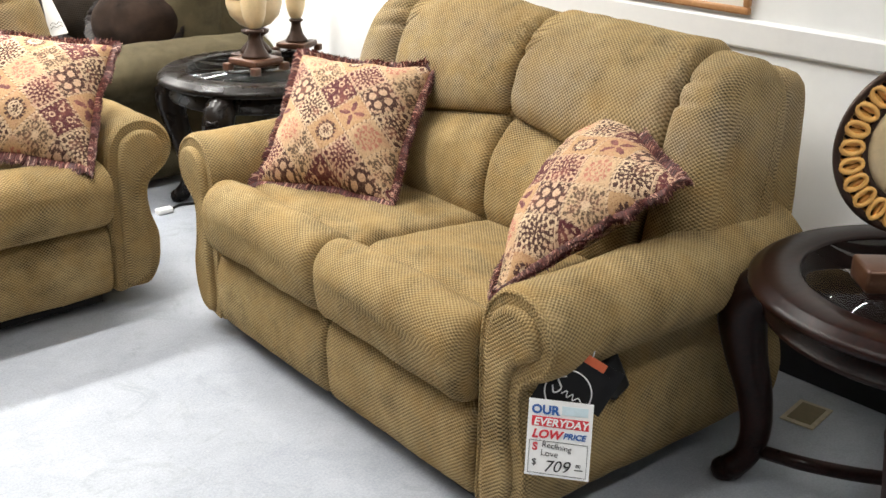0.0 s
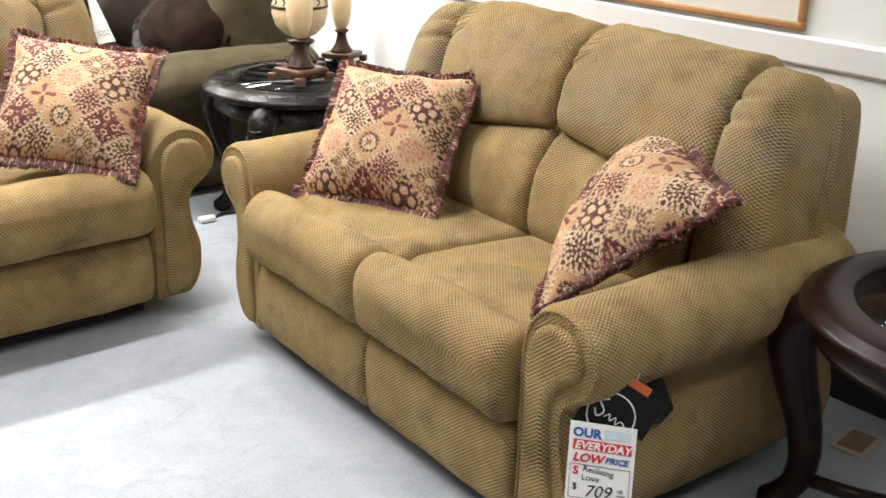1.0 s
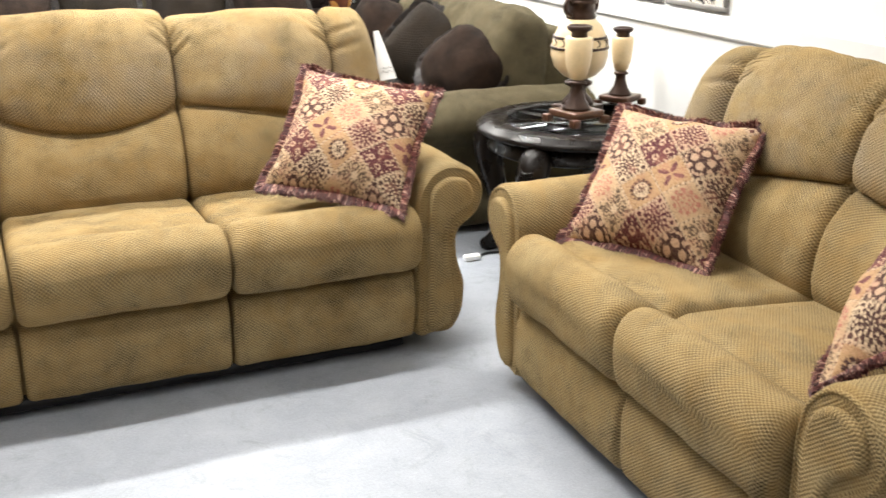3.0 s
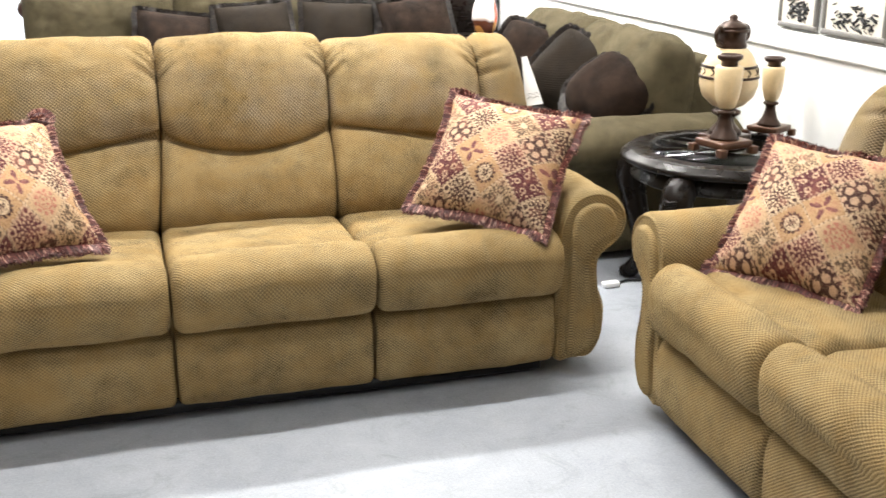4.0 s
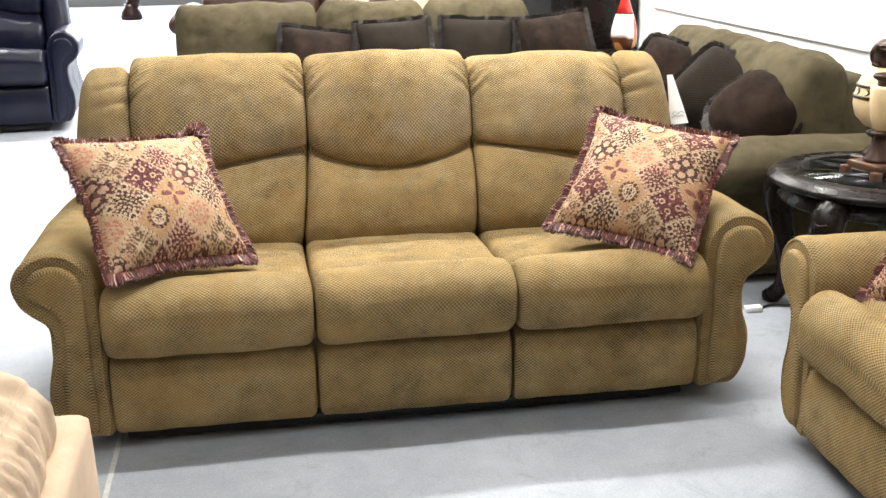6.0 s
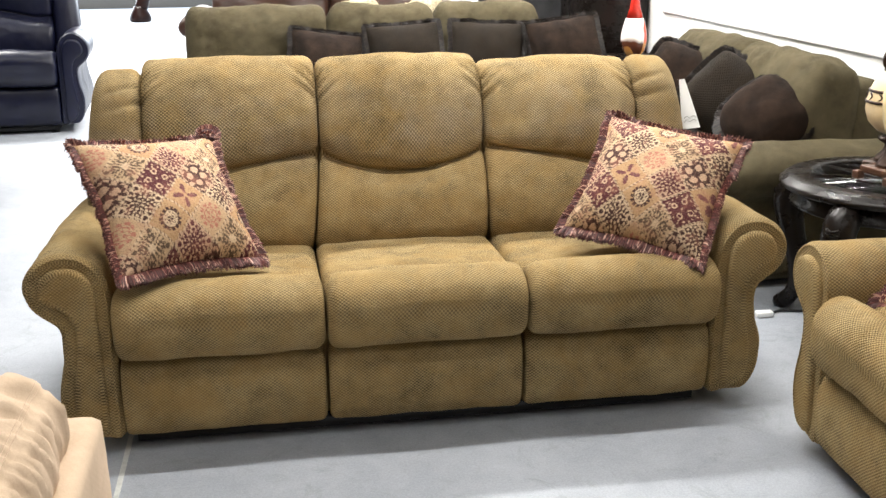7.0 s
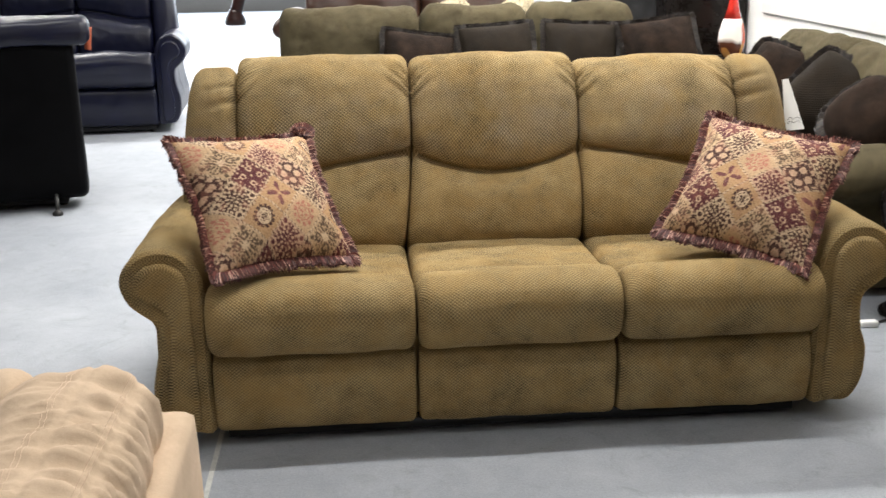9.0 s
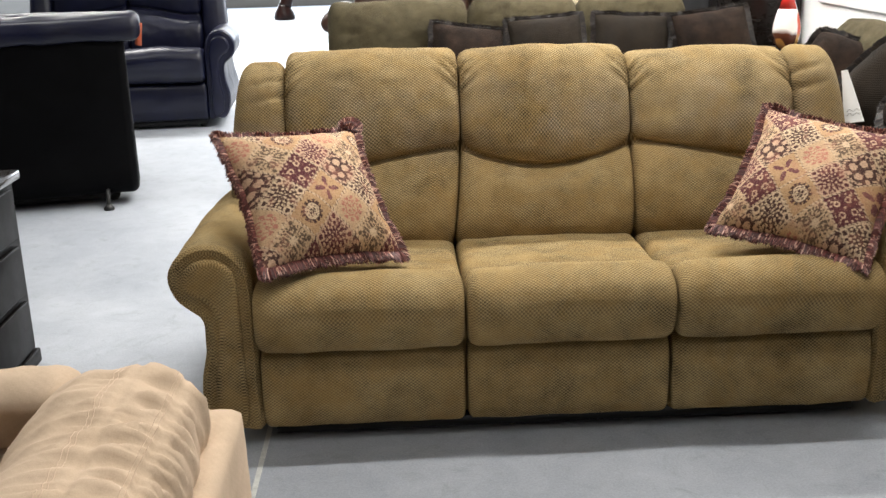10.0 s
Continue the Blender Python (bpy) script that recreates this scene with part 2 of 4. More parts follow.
def art_glass():
    """Blown glass with swirled patches of white, red, amber and dark brown."""
    m, nt, b = mat("art_glass")
    obj = coords(nt)
    sep = nt.nodes.new("ShaderNodeSeparateXYZ")
    nt.links.new(obj, sep.inputs[0])
    n1, n2 = noise_node(nt, 6, 1, 0.4, obj, 0.8), noise_node(nt, 7, 1, 0.4, obj, 0.8)
    col = mixed(nt, ramp(nt, n1, 0.48, 0.52), (0.85, 0.8, 0.74), (0.62, 0.09, 0.05))
    low = ramp(nt, math_node(nt, "MULTIPLY_ADD", n2, 0.12, sep.outputs[2]), 0.17, 0.14)
    col = mixed(nt, low, col, mixed(nt, ramp(nt, n2, 0.46, 0.5), (0.10, 0.03, 0.015), (0.55, 0.25, 0.06)))
    nt.links.new(col, b.inputs["Base Color"])
    b.inputs["Roughness"].default_value, b.inputs["Coat Weight"].default_value = 0.15, 0.5
    return m


def glass_material(name, tint=(1, 1, 1), rough=0.02):
    m, nt, b = mat(name)
    b.inputs["Base Color"].default_value = (*tint, 1)
    b.inputs["Transmission Weight"].default_value, b.inputs["Roughness"].default_value, b.inputs["IOR"].default_value = 1.0, rough, 1.45
    return m


GOLDEN = chenille("golden_chenille", (0.50, 0.37, 0.186), (0.026, 0.017, 0.0072), 0.0056, 1.0, 0.15, 0.9, painted_bloom=(0.49, 0.415, 0.325))
OLIVE = chenille("olive_chenille", (0.135, 0.114, 0.068), (0.045, 0.037, 0.021), 0.003, 0.25, 0.1)
BROWN_CLOTH = chenille("brown_cloth", (0.024, 0.018, 0.013), (0.006, 0.0045, 0.0035), 0.006, 0.9, 0.04)
BROWN_FUR = chenille("brown_velvet", (0.046, 0.027, 0.018), (0.004, 0.0026, 0.002), 0.003, 0.1, 0.08)
CHARCOAL = chenille("charcoal_cloth", (0.04, 0.04, 0.042), (0.016, 0.016, 0.018), 0.006, 0.4, 0.05)
TAN = chenille("tan_suede", (0.68, 0.53, 0.395), (0.45, 0.34, 0.24), 0.01, 0.0, 0.3, 0.06)
STITCH = plain("pale_thread", (0.57, 0.43, 0.31), 0.8)
TAPESTRY = tapestry("tapestry")
FRINGE = fringe_material("wine_fringe", ((0.06, 0.012, 0.010), (0.19, 0.05, 0.04), (0.55, 0.31, 0.23)))
BROWN_FRINGE = fringe_material("brown_fringe", ((0.006, 0.004, 0.003), (0.02, 0.013, 0.01), (0.05, 0.034, 0.026)))
BLACK_LEATHER = leather("black_leather", (0.003, 0.004, 0.017), 0.34, 0.45)
DULL_LEATHER = leather("dull_black_leather", (0.0025, 0.0025, 0.003), 0.6, 0.05)
BLACK_CLOTH = plain("black_cloth", (0.008, 0.008, 0.009), 0.85, 0, 0.4, 30)
BLACK_PLASTIC = plain("black_plastic", (0.012, 0.012, 0.012), 0.4)
MAHOGANY = wood("mahogany", (0.004, 0.0017, 0.0014), (0.022, 0.006, 0.004), 0.3, 0.0, 0.22)
DARK_WOOD = wood("dark_wood", (0.005, 0.004, 0.0035), (0.012, 0.0085, 0.007), 0.26, 0.0, 0.2)
BLACK_WOOD = wood("black_wood", (0.002, 0.0016, 0.0016), (0.005, 0.0035, 0.003), 0.4, 0.0, 0.06)
BLACK_WOOD.node_tree.nodes["Principled BSDF"].inputs["Specular IOR Level"].default_value = 0.12
LACQUER = wood("glossy_lacquer", (0.012, 0.008, 0.006), (0.03, 0.02, 0.014), 0.2, 0.8, 0.6)
FRAME_WOOD = wood("frame_wood", (0.42, 0.20, 0.08), (0.62, 0.34, 0.16), 0.35, 0.1)
WALL_PAINT = plain("wall_paint", (0.88, 0.89, 0.88), 0.75, 0, 0.04, 2.5, 0.08)
TRIM_PAINT = plain("trim_paint", (0.82, 0.82, 0.81), 0.4, 0, 0.03, 6, 0.05)
# for the unseen walls, kept dark so that less light bounces back
LOW_BOUNCE_PAINT = plain("low_bounce_paint", (0.16, 0.155, 0.145), 0.8, 0, 0.08, 2.5, 0.08)
# unseen ceiling, greyed to lower the fill it throws down
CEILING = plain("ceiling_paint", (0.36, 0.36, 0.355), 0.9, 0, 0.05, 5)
BASE_VINYL = plain("black_vinyl", (0.012, 0.012, 0.014), 0.4, 0, 0.3)
FLOOR = floor_material()
SEAM = plain("seam_strip", (0.62, 0.63, 0.60), 0.5, 0, 0.25, 30)
DULL_BRASS = plain("dull_brass", (0.22, 0.18, 0.10), 0.5, 0.2, 0.2, 40)
BRASS = plain("brass", (0.55, 0.48, 0.33), 0.45, 0.2, 0.2, 40)
CREAM = plain("cream_ceramic", (0.72, 0.56, 0.33), 0.3, 0, 0.12, 18, 0, 0.2)
BRONZE = plain("bronze", (0.045, 0.024, 0.016), 0.32, 0.5, 0.4, 30, 0.2)
COPPER = plain("copper_brown", (0.085, 0.038, 0.02), 0.3, 0.3, 0.3, 30, 0.1)
GOLD_RING = plain("gold_ring", (0.9, 0.46, 0.13), 0.4, 0.0, 0.25, 40, 0.2)
PAPER = plain("white_paper", (0.86, 0.87, 0.87), 0.6, 0, 0.03, 20)
PAPER_CREAM = plain("picture_mount", (0.8, 0.76, 0.68), 0.7, 0, 0.05, 8)
INK_BLUE = plain("blue_ink", (0.03, 0.12, 0.38), 0.6)
INK_RED = plain("red_ink", (0.62, 0.035, 0.05), 0.6)
INK_BLACK = plain("black_ink", (0.01, 0.01, 0.012), 0.5)
INK_PINK = plain("faded_pink_ink", (0.7, 0.45, 0.42), 0.6, 0, 0.2)
CARD_BLACK = plain("black_card", (0.008, 0.008, 0.009), 0.35, 0, 0.2)
ORANGE_CARD = plain("orange_card", (0.55, 0.12, 0.05), 0.5)
RED_GLASS = plain("red_glass", (0.50, 0.025, 0.015), 0.12, 0, 0.3, 14, 0, 0.6)
ART_GLASS = art_glass()
GLASS = glass_material("table_glass", (0.93, 0.97, 0.95))
GREY_METAL = plain("grey_metal", (0.35, 0.35, 0.36), 0.35, 0.9)
BROWN_LEATHER = leather("brown_leather", (0.045, 0.02, 0.012))
SKETCH_FRAME = plain("grey_frame", (0.22, 0.21, 0.2), 0.5, 0, 0.2, 20)
LEAF_PRINT = plain("leaf_print", (0.5, 0.42, 0.28), 0.8, 0, 0.8, 40)


# ---- mesh helpers ----
def thing(name, label, category, m=None, group=""):
    ob = new(name)
    ob.empty_display_size = 0.1
    if m is not None:
        ob.matrix_world = m
    return tagged(ob, label, category, group)


def part(name, bm, material, parent=None, label="", smooth=True):
    me = bpy.data.meshes.new(name)
    bmesh.ops.recalc_face_normals(bm, faces=bm.faces)
    bm.to_mesh(me)
    bm.free()
    me.materials.append(material)
    if smooth:
        me.shade_smooth()
    ob = new(name, me)
    if parent is not None:
        ob.parent = parent
    return tagged(ob, label)


def smooth_loop(points, n, closed=True):
    """Catmull-Rom through the points, n samples evenly by length."""
    p = np.array(points, float)
    m = len(p)
    out = []
    spans = m if closed else m - 1
    for k in range(spans):
        ix = [(k + d) % m if closed else min(max(k + d, 0), m - 1) for d in (-1, 0, 1, 2)]
        a, b, c, d = p[ix]
        for t in np.linspace(0, 1, 12, endpoint=False):
            out.append(0.5 * (2 * b + (c - a) * t + (2 * a - 5 * b + 4 * c - d) * t * t + (3 * b - a - 3 * c + d) * t**3))
    if closed:
        out.append(out[0])
    else:
        out.append(p[-1])
    out = np.array(out)
    s = np.r_[0, np.cumsum(np.linalg.norm(np.diff(out, axis=0), axis=1))]
    at = np.linspace(0, s[-1], n + 1 if closed else n)
    if closed:
        at = at[:-1]
    return np.stack([np.interp(at, s, out[:, k]) for k in range(p.shape[1])], 1)


def normals_2d(loop):
    t = np.roll(loop, -1, 0) - np.roll(loop, 1, 0)
    n = np.stack([t[:, 1], -t[:, 0]], 1)
    n /= np.linalg.norm(n, axis=1)[:, None] + 1e-9
    area = np.sum(loop[:, 0] * np.roll(loop[:, 1], -1) - loop[:, 1] * np.roll(loop[:, 0], -1))
    return n if area > 0 else -n


def loft(lo, hi, profile, axis="x", n=72, cols=22, r=0.03, warp=None, wrinkle=0.003, seed=0.0, caps=True, disp=None, slant=None):
    """A padded body: a closed profile swept from lo to hi with rounded, drawn-in ends.
    axis x: the profile is (y, z); axis y: the profile is (x, z). UVs are in metres."""
    loop = smooth_loop(profile, n)
    nor = normals_2d(loop)
    s = np.r_[0, np.cumsum(np.linalg.norm(np.diff(loop, axis=0), axis=1))]
    half, mid = (hi - lo) / 2, (hi + lo) / 2
    r = min(r, half)
    ends = [1 - math.cos(a) for a in np.linspace(0, math.pi / 2, 6)]
    ts = sorted({round(lo + r * e, 5) for e in ends} | {round(hi - r * e, 5) for e in ends} | {round(v, 5) for v in np.linspace(lo + r, hi - r, cols)})
    bm = bmesh.new()
    uv = bm.loops.layers.uv.new("UVMap")
    rows = []
    for t in ts:
        d = min(t - lo, hi - t)
        inset = r * (1 - math.sqrt(max(0.0, 1 - (1 - d / r) ** 2))) if d < r else 0.0
        u = (t - mid) / half
        row = []
        for k in range(n):
            q = loop[k] - nor[k] * inset
            if warp:
                q = np.array(warp(u, q[0], q[1]))
            off = disp(u, q[0], q[1], s[k]) if disp else 0.0
            if wrinkle:
                off += wrinkle * noise.noise(Vector((t * 7 + seed, q[0] * 7, q[1] * 7 + seed * 3))) + wrinkle * 0.4 * noise.noise(Vector((t * 22 + seed, q[0] * 22, q[1] * 22)))
            q = q + nor[k] * off
            tt = t + (slant(u, q[0], q[1]) if slant else 0.0)
            co = (tt, q[0], q[1]) if axis == "x" else (q[0], tt, q[1])
            row.append(bm.verts.new(co))
        rows.append(row)
    sl = np.r_[s, s[-1] + np.linalg.norm(loop[0] - loop[-1])]
    for a in range(len(ts) - 1):
        for k in range(n):
            k2 = (k + 1) % n
            f = bm.faces.new((rows[a][k], rows[a][k2], rows[a + 1][k2], rows[a + 1][k]))
            for lp, c in zip(f.loops, ((ts[a], sl[k]), (ts[a], sl[k + 1]), (ts[a + 1], sl[k + 1]), (ts[a + 1], sl[k]))):
                lp[uv].uv = c
    if caps:
        for row in (rows[0], rows[-1]):
            for tri in tessellate_polygon([[v.co for v in row]]):
                f = bm.faces.new([row[q] for q in tri])
                for lp in f.loops:
                    c = lp.vert.co
                    lp[uv].uv = (c.y if axis == "x" else c.x, c.z)
    return bm


def box(x0, x1, y0, y1, z0, z1, bevel=0.0, seg=2, bm=None):
    own = bm is None
    bm = bm or bmesh.new()
    res = bmesh.ops.create_cube(bm, size=1, matrix=Matrix.Translation(((x0 + x1) / 2, (y0 + y1) / 2, (z0 + z1) / 2)) @ Matrix.Diagonal((x1 - x0, y1 - y0, z1 - z0, 1)))
    if bevel:
        es = {e for v in res["verts"] for e in v.link_edges}
        bmesh.ops.bevel(bm, geom=list(es), offset=bevel, segments=seg, affect="EDGES", profile=0.5)
    return bm


def lathe(profile, seg=40, bm=None, centre=(0, 0, 0), squash=1.0):
    """A turned body from (radius, height) pairs."""
    bm = bm or bmesh.new()
    rings = []
    for rad, z in profile:
        rings.append([bm.verts.new((centre[0] + max(rad, 1e-4) * math.cos(a), centre[1] + squash * max(rad, 1e-4) * math.sin(a), centre[2] + z)) for a in np.linspace(0, 2 * math.pi, seg, endpoint=False)])
    for a, b in zip(rings, rings[1:]):
        for k in range(seg):
            bm.faces.new((a[k], a[(k + 1) % seg], b[(k + 1) % seg], b[k]))
    bm.faces.new(rings[0][::-1])
    bm.faces.new(rings[-1])
    return bm


def tube(points, rad, seg=8, bm=None, closed=False, radii=None):
    """A round cord or limb through the points."""
    bm = bm or bmesh.new()
    pts = [Vector(p) for p in points]
    m = len(pts)
    rings, side = [], None
    for k, p in enumerate(pts):
        a, b = (pts[(k - 1) % m], pts[(k + 1) % m]) if closed else (pts[max(k - 1, 0)], pts[min(k + 1, m - 1)])
        t = (b - a).normalized()
        if side is None:
            side = t.orthogonal().normalized()
        side = (side - t * side.dot(t)).normalized()
        up = t.cross(side)
        rr = float(radii[k] if radii is not None else rad)
        rings.append([bm.verts.new(p + rr * (math.cos(w) * side + math.sin(w) * up)) for w in np.linspace(0, 2 * math.pi, seg, endpoint=False)])
    uv = bm.loops.layers.uv.get("UVMap") or bm.loops.layers.uv.new("UVMap")
    run = 0.0
    for k in range(m if closed else m - 1):
        a, b = rings[k], rings[(k + 1) % m]
        far = run + (pts[(k + 1) % m] - pts[k]).length
        for i in range(seg):
            f = bm.faces.new((a[i], a[(i + 1) % seg], b[(i + 1) % seg], b[i]))
            w0, w1 = 6.28 * rad * i / seg, 6.28 * rad * (i + 1) / seg
            for lp, c in zip(f.loops, ((run, w0), (run, w1), (far, w1), (far, w0))):
                lp[uv].uv = c
        run = far
    if not closed:
        bm.faces.new(rings[0][::-1])
        bm.faces.new(rings[-1])
    return bm


# ---- the room ----
def setting(name, bm, material, label, smooth=False):
    return tagged(part(name, bm, material, None, label, smooth), category=name.split("_")[0], kind="structure")


X0, X1, Y0, Y1, TOP = ROOM
setting("floor", box(X0, X1, Y0, Y1, -0.1, 0.0), FLOOR, "worn blue-grey sheet floor with scuffs and stains")
setting("ceiling", box(X0, X1, Y0, Y1, TOP, TOP + 0.1), CEILING, "unseen showroom ceiling, greyed to cut bounced light")
setting("wall_east", box(X1, X1 + 0.12, Y0, Y1, -0.1, TOP + 0.1), WALL_PAINT, "white painted wall behind the loveseat")
setting("wall_west", box(X0 - 0.12, X0, Y0, Y1, -0.1, TOP + 0.1), LOW_BOUNCE_PAINT, "unseen far side wall, dark to cut bounced light")
setting("wall_south", box(X0 - 0.12, X1 + 0.12, Y0 - 0.12, Y0, -0.1, TOP + 0.1), LOW_BOUNCE_PAINT, "unseen wall behind the camera, dark to cut bounced light")
setting("wall_north", box(X0 - 0.12, X1 + 0.12, Y1, Y1 + 0.12, -0.1, TOP + 0.1), LOW_BOUNCE_PAINT, "unseen wall at the far end, dark to cut bounced light")
setting("baseboard", box(X1 - 0.012, X1 - 0.0005, Y0, 3.8, 0, 0.1, 0.003), BASE_VINYL, "black vinyl baseboard along the white wall")
rail = [(X1 - 0.002, 0.866), (X1 - 0.011, 0.868), (X1 - 0.014, 0.874), (X1 - 0.014, 0.936), (X1 - 0.011, 0.942), (X1 - 0.002, 0.945)]
bm = bmesh.new()
ra = [bm.verts.new((x, Y0, z)) for x, z in rail]
rb = [bm.verts.new((x, 3.8, z)) for x, z in rail]
for k in range(len(rail) - 1):
    bm.faces.new((ra[k], ra[k + 1], rb[k + 1], rb[k]))
bm.faces.new(ra), bm.faces.new(rb[::-1]), bm.faces.new((ra[0], ra[-1], rb[-1], rb[0]))
setting("trim", bm, TRIM_PAINT, "white moulded chair rail along the wall")
setting("floor_seam", box(-0.856, -0.842, -2.2, 1.4, 0.0, 0.0022), SEAM, "pale worn seam strip in the floor")


# ---- upholstered recliners ----
ARM = [(0, 0.06), (0, 0.2), (0, 0.33), (0.0, 0.45), (0.016, 0.525), (0.06, 0.575), (0.115, 0.59), (0.17, 0.575), (0.213, 0.533), (0.225, 0.485), (0.208, 0.437), (0.172, 0.405), (0.145, 0.385), (0.135, 0.35), (0.142, 0.28), (0.161, 0.2), (0.155, 0.12), (0.118, 0.06), (0.055, 0.055)]
FACE = [(0.036, 0.085), (0.036, 0.3), (0.037, 0.45), (0.05, 0.515), (0.08, 0.545), (0.115, 0.553), (0.155, 0.543), (0.178, 0.515), (0.185, 0.485), (0.17, 0.46), (0.135, 0.44), (0.108, 0.41), (0.098, 0.36), (0.102, 0.28), (0.118, 0.2), (0.115, 0.13), (0.095, 0.09)]
SEAT = [(0.56, 0.30), (0.57, 0.40), (0.50, 0.432), (0.36, 0.443), (0.2, 0.452), (0.11, 0.456), (0.085, 0.442), (0.06, 0.462), (0.01, 0.486), (-0.05, 0.481), (-0.098, 0.445), (-0.108, 0.39), (-0.092, 0.322), (-0.05, 0.288), (0.02, 0.282), (0.3, 0.282)]
PANEL = [(0.07, 0.06), (0.0, 0.052), (-0.028, 0.08), (-0.04, 0.16), (-0.034, 0.235), (-0.012, 0.272), (0.07, 0.275)]
BACK = [(0.58, 0.38), (0.50, 0.405), (0.465, 0.45), (0.462, 0.53), (0.495, 0.63), (0.547, 0.69), (0.572, 0.707), (0.549, 0.724), (0.545, 0.79), (0.583, 0.89), (0.64, 0.962), (0.715, 0.993), (0.785, 0.98), (0.83, 0.91), (0.82, 0.72), (0.76, 0.48)]
WING = [(0.55, 0.42), (0.495, 0.47), (0.497, 0.56), (0.525, 0.70), (0.565, 0.84), (0.62, 0.93), (0.70, 0.972), (0.78, 0.955), (0.825, 0.88), (0.805, 0.7), (0.745, 0.47)]
SHELL = [(0.66, 0.07), (0.72, 0.4), (0.775, 0.7), (0.815, 0.89), (0.85, 0.925), (0.90, 0.915), (0.935, 0.85), (0.945, 0.6), (0.945, 0.3), (0.94, 0.08)]


def gathers(half, corner):
    """Deep creases running in from the upper corners, small puckers down the sides."""

    def disp(u, y, z, s):
        d = (1 - abs(u)) * half
        if d > 0.13:
            return 0.0
        off = 0.0
        for k, (start, slope, reach) in enumerate(((-0.045, 0.9, 0.075), (-0.012, 1.2, 0.095), (0.03, 1.0, 0.07))):
            gap = (s - corner - start - slope * d) / math.hypot(1, slope)
            fade = max(0.0, 1 - d / reach)
            off += fade * (0.009 * math.exp(-(((gap - 0.016) / 0.011) ** 2)) - 0.017 * math.exp(-((gap / 0.0065) ** 2)))
        pucker = math.exp(-d / 0.022) * noise.noise((s * 26, half * 9 + (3 if u > 0 else 0), 0.5))
        return off + 0.006 * pucker

    return disp


def recliner(name, seats, width, label, category, m, cloth, feet=True, group="", arms=True, cover=None, tall=1.0, tops=(0, 0, 0), shear=0.0, overhang=1.0):
    """A reclining sofa: front at y = 0, facing -y, seats side by side round x = 0."""
    sink = lambda prof: [(y, z if z < 0.5 else 0.5 + (z - 0.5) * tall) for y, z in prof]
    root = thing(name, label, category, m, group)
    hw = seats * width / 2
    shell = 0.08 if tall < 1 or not arms else 0.065
    cover = cover or cloth
    line = smooth_loop(sink(BACK), 230)
    run = np.r_[0, np.cumsum(np.linalg.norm(np.diff(line, axis=0), axis=1))]
    corner = float(next(q for q, (y, z) in zip(run, line) if z > 0.5 + 0.42 * tall))
    part("base", box(-hw + 0.02, hw - 0.02, 0.04, 0.84, 0.055, 0.30, 0.01), cloth, root)
    # dust cloth box, brought forward as a black strip for the gap's shade
    part("shade_underside", box(-hw + 0.03, hw - 0.03, 0.02, 0.83, 0.02, 0.05), BLACK_CLOTH, root, "black dust cloth under the seat, brought forward as a shade strip")
    part("back_shell", loft(-hw - shell, hw + shell, sink(SHELL), "x", 60, 12, 0.04, wrinkle=0.004), cloth, root)
    for k in range(seats):
        x0 = -hw + k * width
        out = 0 if seats == 3 and k == 1 or seats == 1 else (-1 if k < seats / 2 else 1)

        def seam(u, y, z, out=out, lift=tops[k]):
            g = math.exp(-(((z - 0.70) / 0.085) ** 2))
            dz = -0.066 * (1 - u * u) + 0.008 if out == 0 else 0.008 - 0.066 * max(0.0, min(1, (u * out + 1) / 1.5)) ** 1.3
            crown = 0.012 * (1 - u * u) * max(0.0, (z - 0.85) / 0.15) if z > 0.85 else 0.0
            return y - 0.012 * (1 - u * u), z + dz * g + crown + lift * max(0.0, (z - 0.74) / 0.25)

        def swell(u, y, z):
            f = (1 - u * u)
            return (y - 0.015 * f, z + 0.014 * f) if z > 0.40 and y < 0.07 else (y, z + (0.008 * f if z > 0.4 else 0))

        part("seat_cushion", loft(x0 + 0.003, x0 + width - 0.003, [(y * overhang if y < 0 else y, z) for y, z in SEAT], "x", 84, 22, 0.035, swell, 0.006, k * 3.1 + hw), cloth, root)
        part("footrest_panel", loft(x0 + 0.004, x0 + width - 0.004, PANEL, "x", 44, 20, 0.02, None, 0.005, k * 2.3 + hw), cloth, root)
        b0, b1 = x0 + (0.05 if arms and k == 0 else 0.002), x0 + width - (0.05 if arms and k == seats - 1 else 0.002)
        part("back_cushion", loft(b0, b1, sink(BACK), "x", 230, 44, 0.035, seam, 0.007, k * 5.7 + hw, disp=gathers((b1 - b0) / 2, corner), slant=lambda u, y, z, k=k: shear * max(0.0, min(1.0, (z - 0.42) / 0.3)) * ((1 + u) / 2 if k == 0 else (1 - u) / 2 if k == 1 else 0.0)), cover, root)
    for side in (-1, 1) if arms else ():
        prof = [(side * (hw + p), z) for p, z in ARM]

        def thin(u, x, z, side=side):
            k = max(0.0, (u - 0.1) / 0.9)
            return side * (hw + (side * x - hw) * (1 - 0.28 * k * max(0, (z - 0.36) / 0.25))), z

        arm = part("arm", loft(-0.022, 0.84, prof, "y", 84, 26, 0.022, thin, 0.005, side * 4.0), cloth, root)
        ring = smooth_loop(prof, 84)
        nor = normals_2d(ring)
        edge = ring - nor * 0.012
        part("piping", tube([(x, -0.019, z) for x, z in edge], 0.0055, 8, None, True), cloth, arm)
        inner = [(side * (hw + p), z) for p, z in FACE]
        part("front_panel", loft(-0.04, 0.012, inner, "y", 84, 3, 0.014, None, 0.003, side * 2.0), cloth, arm)

